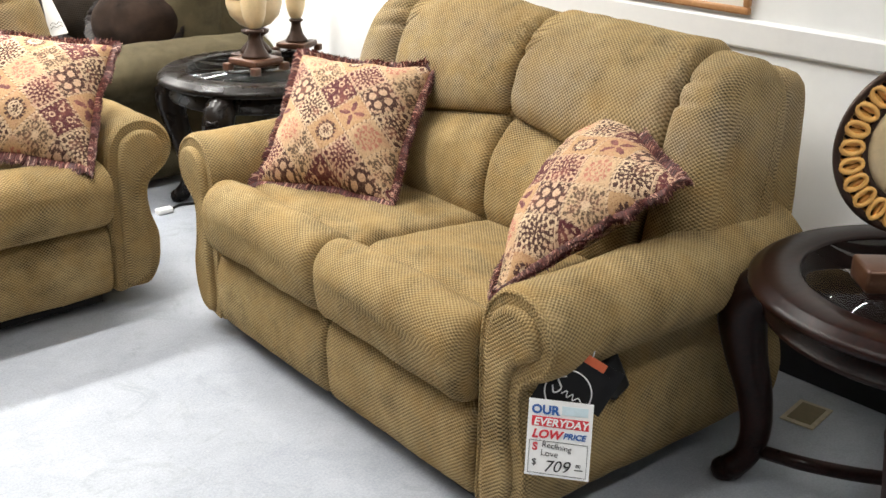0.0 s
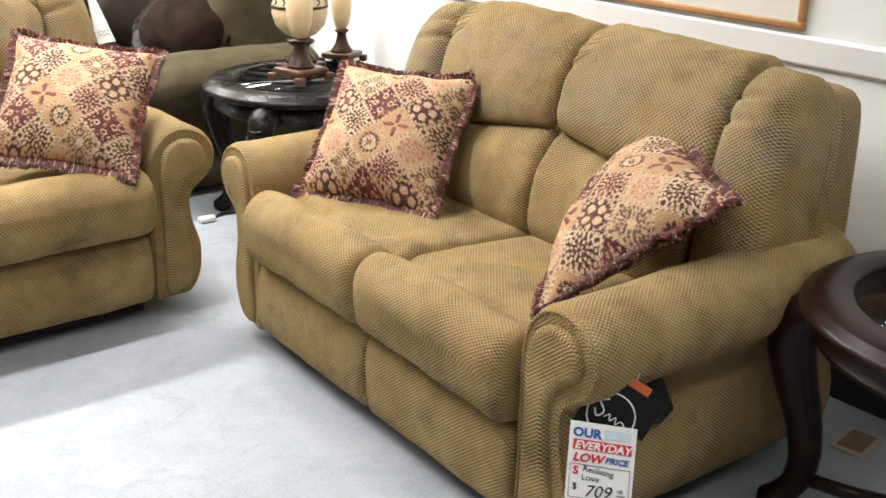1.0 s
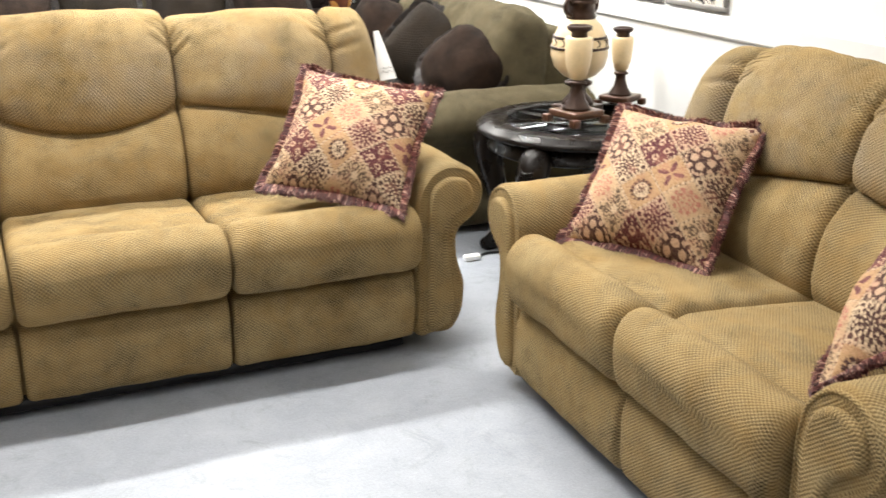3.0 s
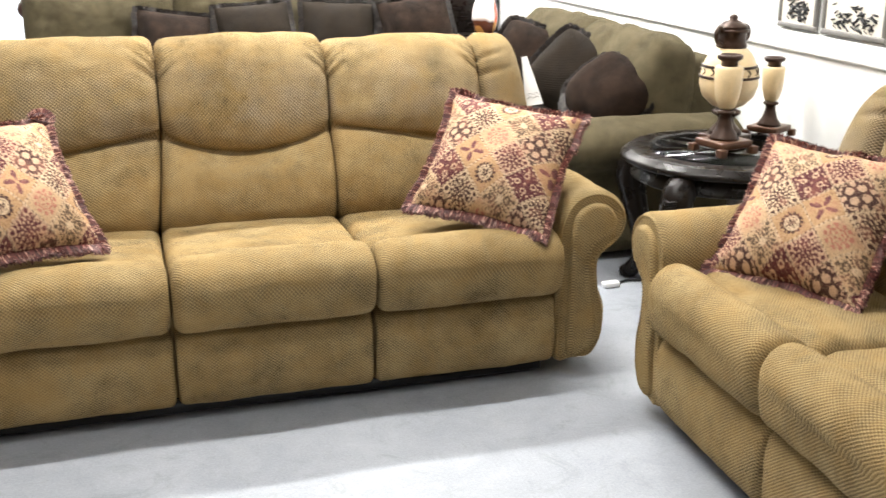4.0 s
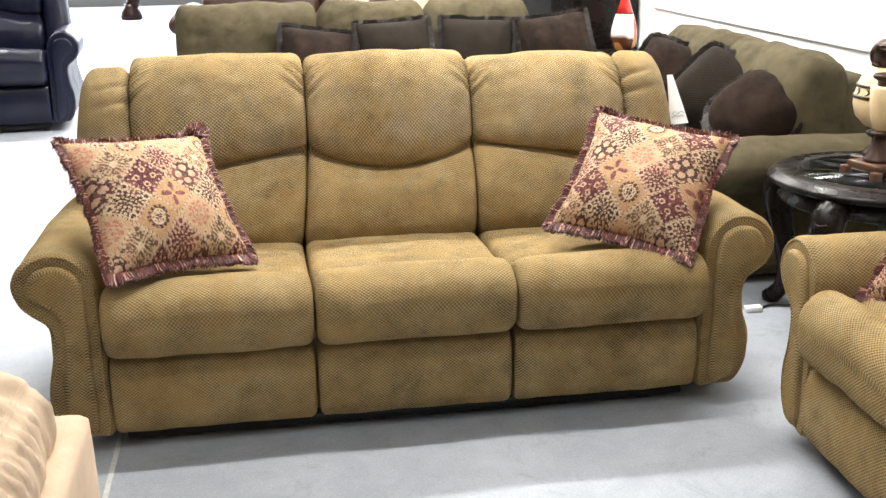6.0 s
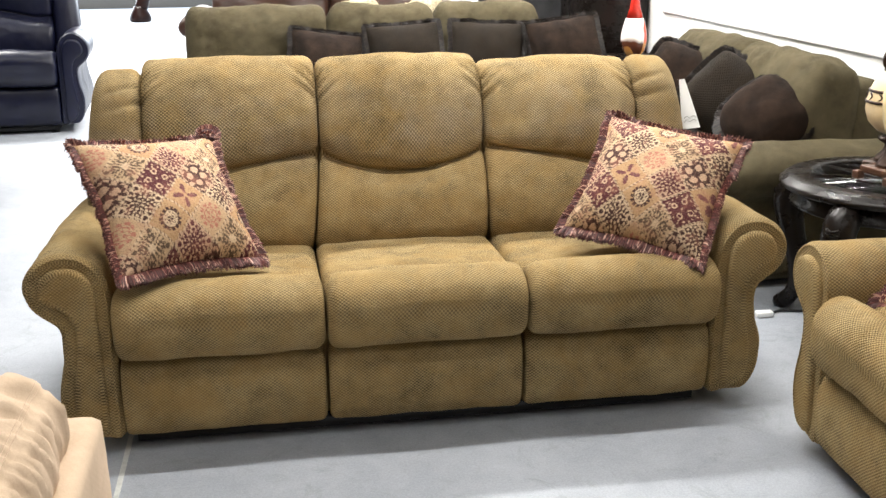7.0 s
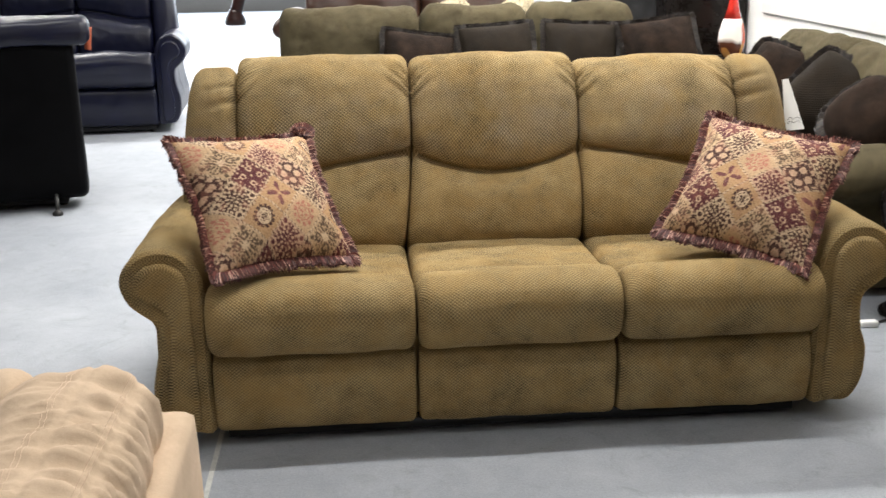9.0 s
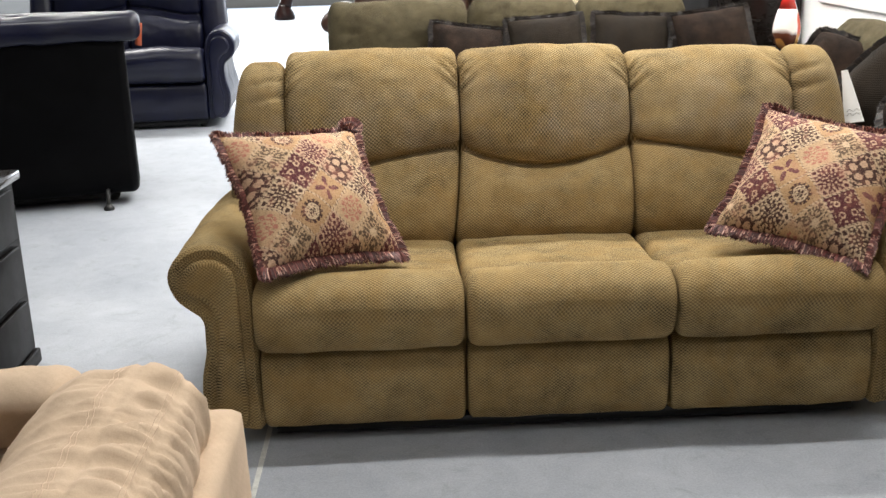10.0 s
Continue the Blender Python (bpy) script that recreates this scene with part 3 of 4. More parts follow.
        def lean(u, y, z, side=side):
            return y - 0.02 * (1 - u * u), z - (0.012 * max(0.0, (u * side + 1) / 2) - 0.012) * max(0, (z - 0.6) / 0.4)

        wline = smooth_loop(sink(WING), 150)
        wrun = np.r_[0, np.cumsum(np.linalg.norm(np.diff(wline, axis=0), axis=1))]
        wc = float(next(q for q, (y, z) in zip(wrun, wline) if z > 0.5 + 0.37 * tall))
        wx = sorted((side * (hw - 0.05), side * (hw + 0.128)))
        wing = part("wing", loft(wx[0], wx[1], sink(WING), "x", 150, 16, 0.05, lean, 0.004, side * 6.0, slant=lambda u, y, z, sd=side: -sd * 0.035 * max(0.0, (z - 0.6) / 0.35) ** 1.4 * (u * sd + 1) / 2, disp=lambda u, y, z, s, sd=side: -0.012 * max(0, 0.6 - u * sd) * (math.exp(-(((s - wc - 0.02 * u) / 0.008) ** 2)) + math.exp(-(((s - wc - 0.06 - 0.02 * u) / 0.008) ** 2)))), cloth, root)
        wl = smooth_loop([(side * (hw + 0.1275 - 0.035 * max(0.0, (z - 0.6) / 0.35) ** 1.4), y, z) for y, z in sink(((0.66, 0.46), (0.70, 0.6), (0.735, 0.72), (0.755, 0.82), (0.752, 0.86)))], 16, False)
        part("piping", tube([tuple(q) for q in wl], 0.0035), cloth, wing)
    if feet:
        for fx in (-hw + 0.06, -0.16, hw - 0.06) if seats > 1 else (-hw + 0.06, hw - 0.06):
            for fy in (0.08, 0.78):
                part("foot", lathe([(0.022, 0), (0.024, 0.004), (0.02, 0.03), (0.018, 0.034)], 14, None, (fx, fy, 0)), BLACK_PLASTIC, root, "black plastic foot")
    return root


SEAT_W = 0.566
LOVE = pose(1.0, -0.965, 0, 0, 0, -92.2)
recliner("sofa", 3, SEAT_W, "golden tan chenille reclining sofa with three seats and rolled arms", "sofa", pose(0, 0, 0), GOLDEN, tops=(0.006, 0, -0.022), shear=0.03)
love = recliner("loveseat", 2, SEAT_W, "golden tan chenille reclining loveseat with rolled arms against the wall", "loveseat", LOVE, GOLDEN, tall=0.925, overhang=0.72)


# ---- throw pillows ----
def throw_pillow(name, label, m, size, thick, cloth, fringe=None, tassel=0.029, seed=0, group="", cuts=30, crumple=0.0, soft=0.0, tuft=None, print_at=(0.0, 0.0), print_turn=0):
    """A stuffed square in the local x-z plane, front towards -y."""
    root = thing(name, label, "pillow", m, group)
    h = size / 2
    rnd = random.Random(seed)

    def at(u, v):
        x = u * h * (1 - 0.10 * (1 - v * v) * abs(u)) + 0.006 * noise.noise((v * 3, seed, 0))
        z = v * h * (1 - 0.10 * (1 - u * u) * abs(v)) + 0.006 * noise.noise((u * 3, seed, 5))
        w = max(0.0, (z - x) / size) ** 1.2
        k = 1 - soft * u * u * v * v
        x, z = x * k, z * k
        return x + crumple * w, z - crumple * w

    bm = bmesh.new()
    uv = bm.loops.layers.uv.new("UVMap")
    for side in (-1, 1):
        grid = []
        for i in range(cuts + 1):
            row = []
            for j in range(cuts + 1):
                u, v = -math.cos(math.pi * i / cuts), -math.cos(math.pi * j / cuts)
                x, z = at(u, v)
                full = (max(0, 1 - abs(u) ** 2.6) * max(0, 1 - abs(v) ** 2.6)) ** 0.62
                y = thick * full + (0.010 * noise.noise((u * 2.2 + seed, v * 2.2, side)) + 0.005 * noise.noise((u * 6 + seed, v * 6, side))) * full ** 0.5
                crease = min(1.0, ((1 - abs(u)) ** 2 + (1 - abs(v)) ** 2) ** 0.5 / 0.55)
                y += 0.010 * (abs(math.sin(math.atan2(1 - abs(u), 1 - abs(v)) * 5 + seed)) - 0.6) * (1 - crease) * full ** 0.3
                row.append((bm.verts.new((x, side * y, z)), (x, z)))
            grid.append(row)
        for i in range(cuts):
            for j in range(cuts):
                c = (grid[i][j], grid[i + 1][j], grid[i + 1][j + 1], grid[i][j + 1])
                f = bm.faces.new([q[0] for q in (c if side < 0 else c[::-1])])
                for lp, q in zip(f.loops, c if side < 0 else c[::-1]):
                    du, dv = q[1][0] - print_at[0], q[1][1] - print_at[1]
                    lp[uv].uv = (dv * print_turn, -du * print_turn) if print_turn else (du, dv)
    bmesh.ops.remove_doubles(bm, verts=bm.verts, dist=0.0002)
    part("cover", bm, cloth, root)
    if fringe:
        fb = bmesh.new()
        per = int(size * 6500)
        for s in range(4):
            for k in range(per):
                w = -1 + 2 * (k + rnd.random()) / per
                u, v = ((w, -1), (1, w), (w, 1), (-1, w))[s]
                ou, ov = ((0, -1), (1, 0), (0, 1), (-1, 0))[s]
                corner = max(0, abs(w) - 0.8) / 0.2
                x, z = at(u, v)
                dx, dz = ou + (w * 0.8 * corner if ou == 0 else 0), ov + (w * 0.8 * corner if ov == 0 else 0)
                L = tassel * rnd.uniform(0.85, 1.05)
                sway = 0.5 * noise.noise((w * 9, s * 3.1, seed))
                d = Vector((dx + (sway if ou == 0 else 0) + rnd.uniform(-0.2, 0.2), 0.7 * noise.noise((w * 6, s * 7.7, seed + 2)) - 0.25 + rnd.uniform(-0.35, 0.35), dz + (sway if ov == 0 else 0) + rnd.uniform(-0.25, 0.15))).normalized() * L
                side = Vector((ov, 0.25 * rnd.uniform(-1, 1), -ou)).normalized() * rnd.uniform(0.0010, 0.0020)
                p = Vector((x - 0.004 * ou, rnd.uniform(-0.006, 0.006), z - 0.004 * ov))
                droop = Vector((0, 0, -0.5 * L * rnd.random())) - d * rnd.uniform(0.0, 0.3)
                vs = [fb.verts.new(q) for q in (p - side, p + side, p + d * 0.55 + side * 1.2, p + d * 0.55 - side * 1.2, p + d + droop + side * 0.7, p + d + droop - side * 0.7)]
                fb.faces.new(vs[:4]), fb.faces.new((vs[3], vs[2], vs[4], vs[5]))
        if tuft:
            # the gathered bow of fringe at one corner
            cx, cz = at(*tuft)
            base = Vector((cx - 0.006 * tuft[0], 0, cz + 0.004 * tuft[1]))
            tube([tuple(base + Vector((0.02 * math.cos(a), 0, 0.016 * math.sin(a)))) for a in np.linspace(0, 2 * math.pi, 15)[:-1]], 0.012, 8, fb, True)
            for k in range(900):
                a = rnd.uniform(0, 2 * math.pi)
                out = Vector((math.cos(a), rnd.uniform(-0.9, 0.6), math.sin(a))).normalized()
                p = base + Vector((out.x * 0.024, out.y * 0.01, out.z * 0.016))
                d = out * rnd.uniform(0.012, 0.018) + Vector((tuft[0] * 0.004, 0, tuft[1] * 0.006))
                side = Vector((-out.z, 0, out.x)) * rnd.uniform(0.0012, 0.0026)
                vs = [fb.verts.new(q) for q in (p - side, p + side, p + d + side * 0.8, p + d - side * 0.8)]
                fb.faces.new(vs)
        edge = [at(*q) for q in [(w, -1) for w in np.linspace(-1, 1, 20)] + [(1, w) for w in np.linspace(-1, 1, 20)[1:]] + [(w, 1) for w in np.linspace(1, -1, 20)[1:]] + [(-1, w) for w in np.linspace(1, -1, 20)[1:-1]]]
        tube([(x, 0, z) for x, z in edge], 0.006, 6, fb, True)
        tagged(part("fringe", fb, fringe, root, "brushed fringe round the edge", False), kind="stuff")
    return root


TP = "wine and beige fringed tapestry throw pillow"
throw_pillow("throw_pillow", TP + " leaning on the sofa arm", pose(-0.696, 0.152, 0.672, -43.2, 4.6, 32.0), 0.425, 0.105, TAPESTRY, FRINGE, seed=1, tuft=(1, 1), group="tapestry pillows", print_at=(-0.064, -0.10))
throw_pillow("throw_pillow", TP + " tilted on the sofa seat", pose(0.715, 0.152, 0.655, -45.5, 7.4, -37.0), 0.425, 0.105, TAPESTRY, FRINGE, seed=2, group="tapestry pillows", print_at=(0.003, -0.095), print_turn=1)
throw_pillow("throw_pillow", TP + " leaning on the loveseat back", pose(1.348, -0.54, 0.612, -41.8, -0.1, -64.0), 0.43, 0.105, TAPESTRY, FRINGE, seed=3, tuft=(1, 1), group="tapestry pillows", print_at=(0.004, -0.067))
throw_pillow("throw_pillow", TP + " slumped against the loveseat arm", pose(1.369, -1.376, 0.625, -82.0, -34.1, -40.3), 0.46, 0.082, TAPESTRY, FRINGE, seed=4, tuft=(1, 1), group="tapestry pillows", crumple=0.19, print_at=(0.092, -0.233), print_turn=-1)


handle_bm = box(-0.008, 0.012, -0.028, 0.028, -0.055, 0.055, 0.0095, 3)
part("release_handle", handle_bm, BLACK_PLASTIC, love, "black plastic recliner handle").matrix_local = Matrix.Translation(LOVE.inverted() @ Vector((1.198, -1.688, 0.34))) @ Matrix.Rotation(radians(28), 4, "X")

# ---- round side tables ----
TABLE_H = 0.565


def side_table(m, turn, label, tone):
    root = thing("side_table", label, "table", m, "round side tables")
    H = TABLE_H
    rim = lathe([(0.272, H - 0.03), (0.272, H - 0.004), (0.276, H), (0.345, H), (0.352, H - 0.003), (0.357, H - 0.009), (0.366, H - 0.013), (0.375, H - 0.022), (0.375, H - 0.03), (0.366, H - 0.038), (0.345, H - 0.042), (0.32, H - 0.042), (0.272, H - 0.03)], 72)
    bmesh.ops.delete(rim, geom=[f for f in rim.faces if len(f.verts) > 4], context="FACES_ONLY")
    part("tabletop", rim, tone, root)
    part("glass_inset", lathe([(0.27, H - 0.014), (0.27, H - 0.006)], 64), GLASS, root, "clear round glass inset")
    apron = lathe([(0.315, H - 0.042), (0.325, H - 0.05), (0.325, H - 0.082), (0.335, H - 0.088), (0.337, H - 0.097), (0.325, H - 0.104), (0.30, H - 0.104), (0.30, H - 0.042), (0.315, H - 0.042)], 72)
    bmesh.ops.delete(apron, geom=[f for f in apron.faces if len(f.verts) > 4], context="FACES_ONLY")
    part("apron", apron, tone, root)
    for k in range(4):
        a = radians(turn + 90 * k)
        c, s = math.cos(a), math.sin(a)
        path = smooth_loop([(0.285, 0, H - 0.06), (0.35, 0, H - 0.085), (0.378, 0, H - 0.14), (0.36, 0, H - 0.24), (0.332, 0, H - 0.33), (0.318, 0, H - 0.42), (0.33, 0, 0.075), (0.365, 0, 0.028)], 26, False)
        rad = np.interp(np.linspace(0, 1, 26), [0, 0.12, 0.25, 0.5, 0.75, 0.92, 1], [0.04, 0.056, 0.056, 0.044, 0.035, 0.03, 0.032])
        leg = part("leg", tube([(q[0] * c, q[0] * s, q[2]) for q in path], 0.03, 12, None, False, rad), tone, root)
        part("claw_foot", lathe([(0.012, 0.0), (0.026, 0.006), (0.032, 0.02), (0.03, 0.036), (0.018, 0.048), (0.006, 0.05)], 18, None, (0.375 * c, 0.375 * s, 0)), tone, leg)
        carve = bmesh.new()
        for w in range(5):
            z = H - 0.105 - 0.018 * w
            rr = 0.43 - 0.004 * w
            for sgn in (-1, 1):
                tube([((rr - 0.012 + 0.014 * math.sin(t)) * c - sgn * 0.02 * (1 - w / 6) * math.cos(t) * s, (rr - 0.012 + 0.014 * math.sin(t)) * s + sgn * 0.02 * (1 - w / 6) * math.cos(t) * c, z - 0.012 * t / 3) for t in np.linspace(0, 3, 7)], 0.006, 6, carve)
        part("carving", carve, tone, leg, "carved leaf on the knee")
        st = smooth_loop([(0.30, 0.0, 0.09), (0.2, 0.035, 0.105), (0.1, 0.02, 0.10), (0.0, 0.0, 0.10)], 14, False)
        part("stretcher", tube([(q[0] * c - q[1] * s, q[0] * s + q[1] * c, q[2]) for q in st], 0.017, 8), tone, root)
    part("finial", lathe([(0.03, 0.085), (0.045, 0.1), (0.04, 0.118), (0.018, 0.13), (0.02, 0.145), (0.004, 0.16)], 20), tone, root)
    return root


TL, TR = (1.70, 0.48), (1.676, -2.12)
side_table(pose(*TL, 0), 35, "round near-black wooden side table with inset glass and carved legs", DARK_WOOD)
side_table(pose(*TR, 0), 24, "round dark mahogany side table with inset glass and claw feet", MAHOGANY)


# ---- ornaments on the tables ----
def candle_vase(x, y, s, turn, label):
    root = thing("candle_vase", label, "vase", pose(x, y, TABLE_H, 0, 0, turn), "candle vases")
    base = box(-0.075 * s, 0.075 * s, -0.075 * s, 0.075 * s, 0.022 * s, 0.05 * s, 0.006 * s)
    for fx in (-1, 1):
        for fy in (-1, 1):
            box(fx * 0.075 * s - 0.02 * s, fx * 0.075 * s + 0.012 * s, fy * 0.075 * s - 0.02 * s, fy * 0.075 * s + 0.012 * s, 0, 0.03 * s, 0.004 * s, 2, base)
    part("foot_plinth", base, COPPER, root, "stepped copper-brown plinth")
    part("stem", lathe([(r * s, z * s) for r, z in ((0.055, 0.05), (0.05, 0.06), (0.034, 0.085), (0.024, 0.12), (0.022, 0.14), (0.034, 0.146), (0.034, 0.154), (0.022, 0.16))], 32), BRONZE, root, "bronze flared stem")
    part("cup", lathe([(r * s, z * s) for r, z in ((0.02, 0.158), (0.032, 0.17), (0.044, 0.21), (0.05, 0.26), (0.052, 0.31), (0.047, 0.318))], 36), CREAM, root, "cream marbled tulip cup")
    part("collar", lathe([(r * s, z * s) for r, z in ((0.03, 0.316), (0.03, 0.335), (0.046, 0.345), (0.047, 0.357), (0.04, 0.36), (0.034, 0.352), (0.002, 0.352))], 32), BRONZE, root, "dark bronze collar")
    return root


def urn(x, y, label):
    root = thing("urn", label, "urn", pose(x, y, TABLE_H, 0, 0, 20) @ Matrix.Diagonal((1, 1, 0.93, 1)))
    part("foot_plinth", box(-0.07, 0.07, -0.07, 0.07, 0, 0.035, 0.008), BRONZE, root)
    part("stem", lathe([(0.06, 0.035), (0.055, 0.05), (0.03, 0.08), (0.028, 0.10), (0.05, 0.115), (0.052, 0.125), (0.03, 0.135)], 32), BRONZE, root)
    body = part("body", lathe([(0.03, 0.135), (0.06, 0.15), (0.092, 0.185), (0.105, 0.23), (0.103, 0.27), (0.093, 0.31), (0.078, 0.345), (0.06, 0.365), (0.052, 0.372)], 44), CREAM, root, "cream crackled bowl")
    for z, r in ((0.262, 0.1045), (0.302, 0.096)):
        part("band", lathe([(r - 0.004, z - 0.006), (r + 0.003, z - 0.004), (r + 0.003, z + 0.004), (r - 0.004, z + 0.006)], 44), BRONZE, body)
    for k in range(14):
        a = 2 * math.pi * k / 14
        part("scroll", tube([((0.102 - 0.1 * (t * 0.012)) * math.cos(a + 0.13 * math.sin(t * 3)), (0.102 - 0.1 * t * 0.012) * math.sin(a + 0.13 * math.sin(t * 3)), 0.270 + 0.025 * t) for t in np.linspace(0, 1, 7)], 0.0028, 5), BRONZE, body)
    part("neck", lathe([(0.052, 0.37), (0.056, 0.378), (0.05, 0.39), (0.05, 0.425), (0.058, 0.432), (0.058, 0.44), (0.045, 0.448)], 32), BRONZE, root)
    part("lid", lathe([(0.056, 0.445), (0.05, 0.455), (0.03, 0.47), (0.014, 0.476), (0.017, 0.486), (0.008, 0.496)], 28), BRONZE, root, "domed bronze lid")
    for s in (-1, 1):
        part("handle", tube(smooth_loop([(s * 0.052, 0, 0.385), (s * 0.082, 0, 0.40), (s * 0.088, 0, 0.43), (s * 0.07, 0, 0.452), (s * 0.055, 0, 0.43)], 14, False), 0.008, 8), BRONZE, root)
    return root


candle_vase(1.66, 0.44, 0.95, 12, "cream and bronze candle vase on a stepped plinth")
candle_vase(1.97, 0.64, 0.82, 30, "smaller cream and bronze candle vase on the side table")
urn(1.75, 0.585, "cream lidded urn with bronze foot and scroll band")


def disc_lamp(x, y, z, turn):
    root = thing("ring_lamp", "round lattice disc lamp of gold rings with cream centre", "lamp", pose(x, y, z, 0, 0, turn))
    part("plinth", box(-0.09, 0.09, -0.05, 0.05, 0, 0.05, 0.008), COPPER, root, "copper-brown block plinth")
    part("stem", lathe([(0.03, 0.05), (0.022, 0.065), (0.014, 0.085), (0.02, 0.10), (0.012, 0.13)], 20), BLACK_PLASTIC, root)
    c = 0.285
    R = 0.17
    ring = lambda rad, n=72: [(rad * math.cos(a), 0, c + rad * math.sin(a)) for a in np.linspace(0, 2 * math.pi, n, endpoint=False)]
    part("outer_rim", tube(ring(R), 0.008, 8, None, True), BRONZE, root)
    part("inner_rim", tube(ring(0.118), 0.007, 8, None, True), BRONZE, root)
    for k in range(50):
        a = 2 * math.pi * k / 50
        p = [((0.144 + 0.022 * math.cos(b)) * math.cos(a) - 0.013 * math.sin(b) * math.sin(a), 0.004 * (-1) ** k, c + (0.144 + 0.022 * math.cos(b)) * math.sin(a) + 0.013 * math.sin(b) * math.cos(a)) for b in np.linspace(0, 2 * math.pi, 14, endpoint=False)]
        part("lattice_ring", tube(p, 0.0056, 6, None, True), GOLD_RING, root)
    plate = lathe([(0.117, -0.002), (0.168, -0.002), (0.168, 0.002), (0.117, 0.002), (0.117, -0.002)], 64)
    bmesh.ops.delete(plate, geom=[f for f in plate.faces if len(f.verts) > 4], context="FACES_ONLY")
    bmesh.ops.transform(plate, matrix=Matrix.Translation((0, 0.008, c)) @ Matrix.Rotation(math.pi / 2, 4, "X"), verts=plate.verts)
    part("backing_ring", plate, BRONZE, root, "dark bronze backing ring")
    disc = lathe([(0.002, -0.02), (0.06, -0.018), (0.10, -0.01), (0.117, 0.0), (0.10, 0.01), (0.06, 0.018), (0.002, 0.02)], 44)
    bmesh.ops.transform(disc, matrix=Matrix.Translation((0, 0, c)) @ Matrix.Rotation(math.pi / 2, 4, "X"), verts=disc.verts)
    part("centre_disc", disc, CREAM, root, "cream glazed centre disc")
    return root


disc_lamp(1.60, -2.075, TABLE_H, -42)


# ---- tags ----
def lettering(text, size, material, parent, m, name="lettering", shear=0.0, bold=0.0):
    cu = bpy.data.curves.new(name, "FONT")
    cu.body, cu.size, cu.shear, cu.offset, cu.extrude, cu.resolution_u = text, size, shear, bold, 0.0002, 3
    cu.align_x = "LEFT"
    tmp = bpy.data.objects.new("t", cu)
    scene.collection.objects.link(tmp)
    me = bpy.data.meshes.new_from_object(tmp.evaluated_get(bpy.context.evaluated_depsgraph_get()))
    bpy.data.objects.remove(tmp)
    me.name = name
    me.materials.clear()
    me.materials.append(material)
    ob = new(name, me)
    ob.parent, ob.matrix_local = parent, m
    return ob


def sheet(w, h, y=0.0, t=0.0008, bend=0.0, n=10):
    """A thin card in the x-z plane, its top edge at z = 0, centred on x = 0."""
    bm = bmesh.new()
    g = []
    for k in range(n + 1):
        z = -h * k / n
        yy = y + bend * (k / n) ** 2
        g.append([bm.verts.new((x, yy + d, z)) for x, d in ((-w / 2, 0), (w / 2, 0), (w / 2, t), (-w / 2, t))])
    for a, b in zip(g, g[1:]):
        for i in range(4):
            bm.faces.new((a[i], a[(i + 1) % 4], b[(i + 1) % 4], b[i]))
    bm.faces.new(g[0]), bm.faces.new(g[-1][::-1])
    return bm


def on_card(x, z, y=-0.0012):
    return pose(x, y, z, 90, 0, 0)


def price_tag(m):
    root = thing("price_tag", "white printed price card hanging from the loveseat arm", "tag", m)
    w, h = 0.085, 0.108
    part("card", sheet(w, h), PAPER, root, smooth=False)
    lettering("OUR", 0.017, INK_BLUE, root, on_card(-0.038, -0.020), bold=0.0007)
    part("faded_bar", box(0.002, 0.036, -0.0012, -0.0004, -0.019, -0.007), plain("pale_blue_ink", (0.62, 0.76, 0.82), 0.6, 0, 0.1, 60), root, smooth=False)
    part("red_band", box(-0.037, 0.038, -0.0012, -0.0004, -0.038, -0.024), INK_RED, root, smooth=False)
    lettering("EVERYDAY", 0.0148, PAPER, root, on_card(-0.0345, -0.0362, -0.0018), shear=0.2, bold=0.0004)
    lettering("LOW", 0.0165, INK_RED, root, on_card(-0.036, -0.054), shear=0.25, bold=0.0006)
    lettering("PRICE", 0.0112, INK_BLUE, root, on_card(0.0055, -0.052), shear=0.25, bold=0.0004)
    fr = bmesh.new()
    for x0, x1, z0, z1 in ((-0.038, 0.038, -0.0585, -0.0580), (-0.038, 0.038, -0.1045, -0.104), (-0.0385, -0.038, -0.1045, -0.058), (0.038, 0.0385, -0.1045, -0.058)):
        box(x0, x1, -0.0012, -0.0004, z0, z1, 0, 1, fr)
    part("ruled_frame", fr, INK_BLACK, root, smooth=False)
    lettering("S", 0.015, INK_RED, root, on_card(-0.034, -0.072), bold=0.0005)
    lettering("Reclining", 0.011, INK_BLACK, root, pose(-0.022, -0.0012, -0.0665, 90, 5, 0))
    lettering("Love", 0.012, INK_BLACK, root, pose(-0.023, -0.0012, -0.0785, 90, 3, 0))
    lettering("$", 0.013, INK_BLACK, root, on_card(-0.034, -0.093))
    lettering("709", 0.023, INK_BLACK, root, pose(-0.018, -0.0012, -0.101, 90, -3, 0), shear=0.3)
    lettering("00", 0.007, INK_BLACK, root, on_card(0.024, -0.0905))
    part("underline", box(0.023, 0.034, -0.0012, -0.0004, -0.0945, -0.0935), INK_BLACK, root, smooth=False)
    return root


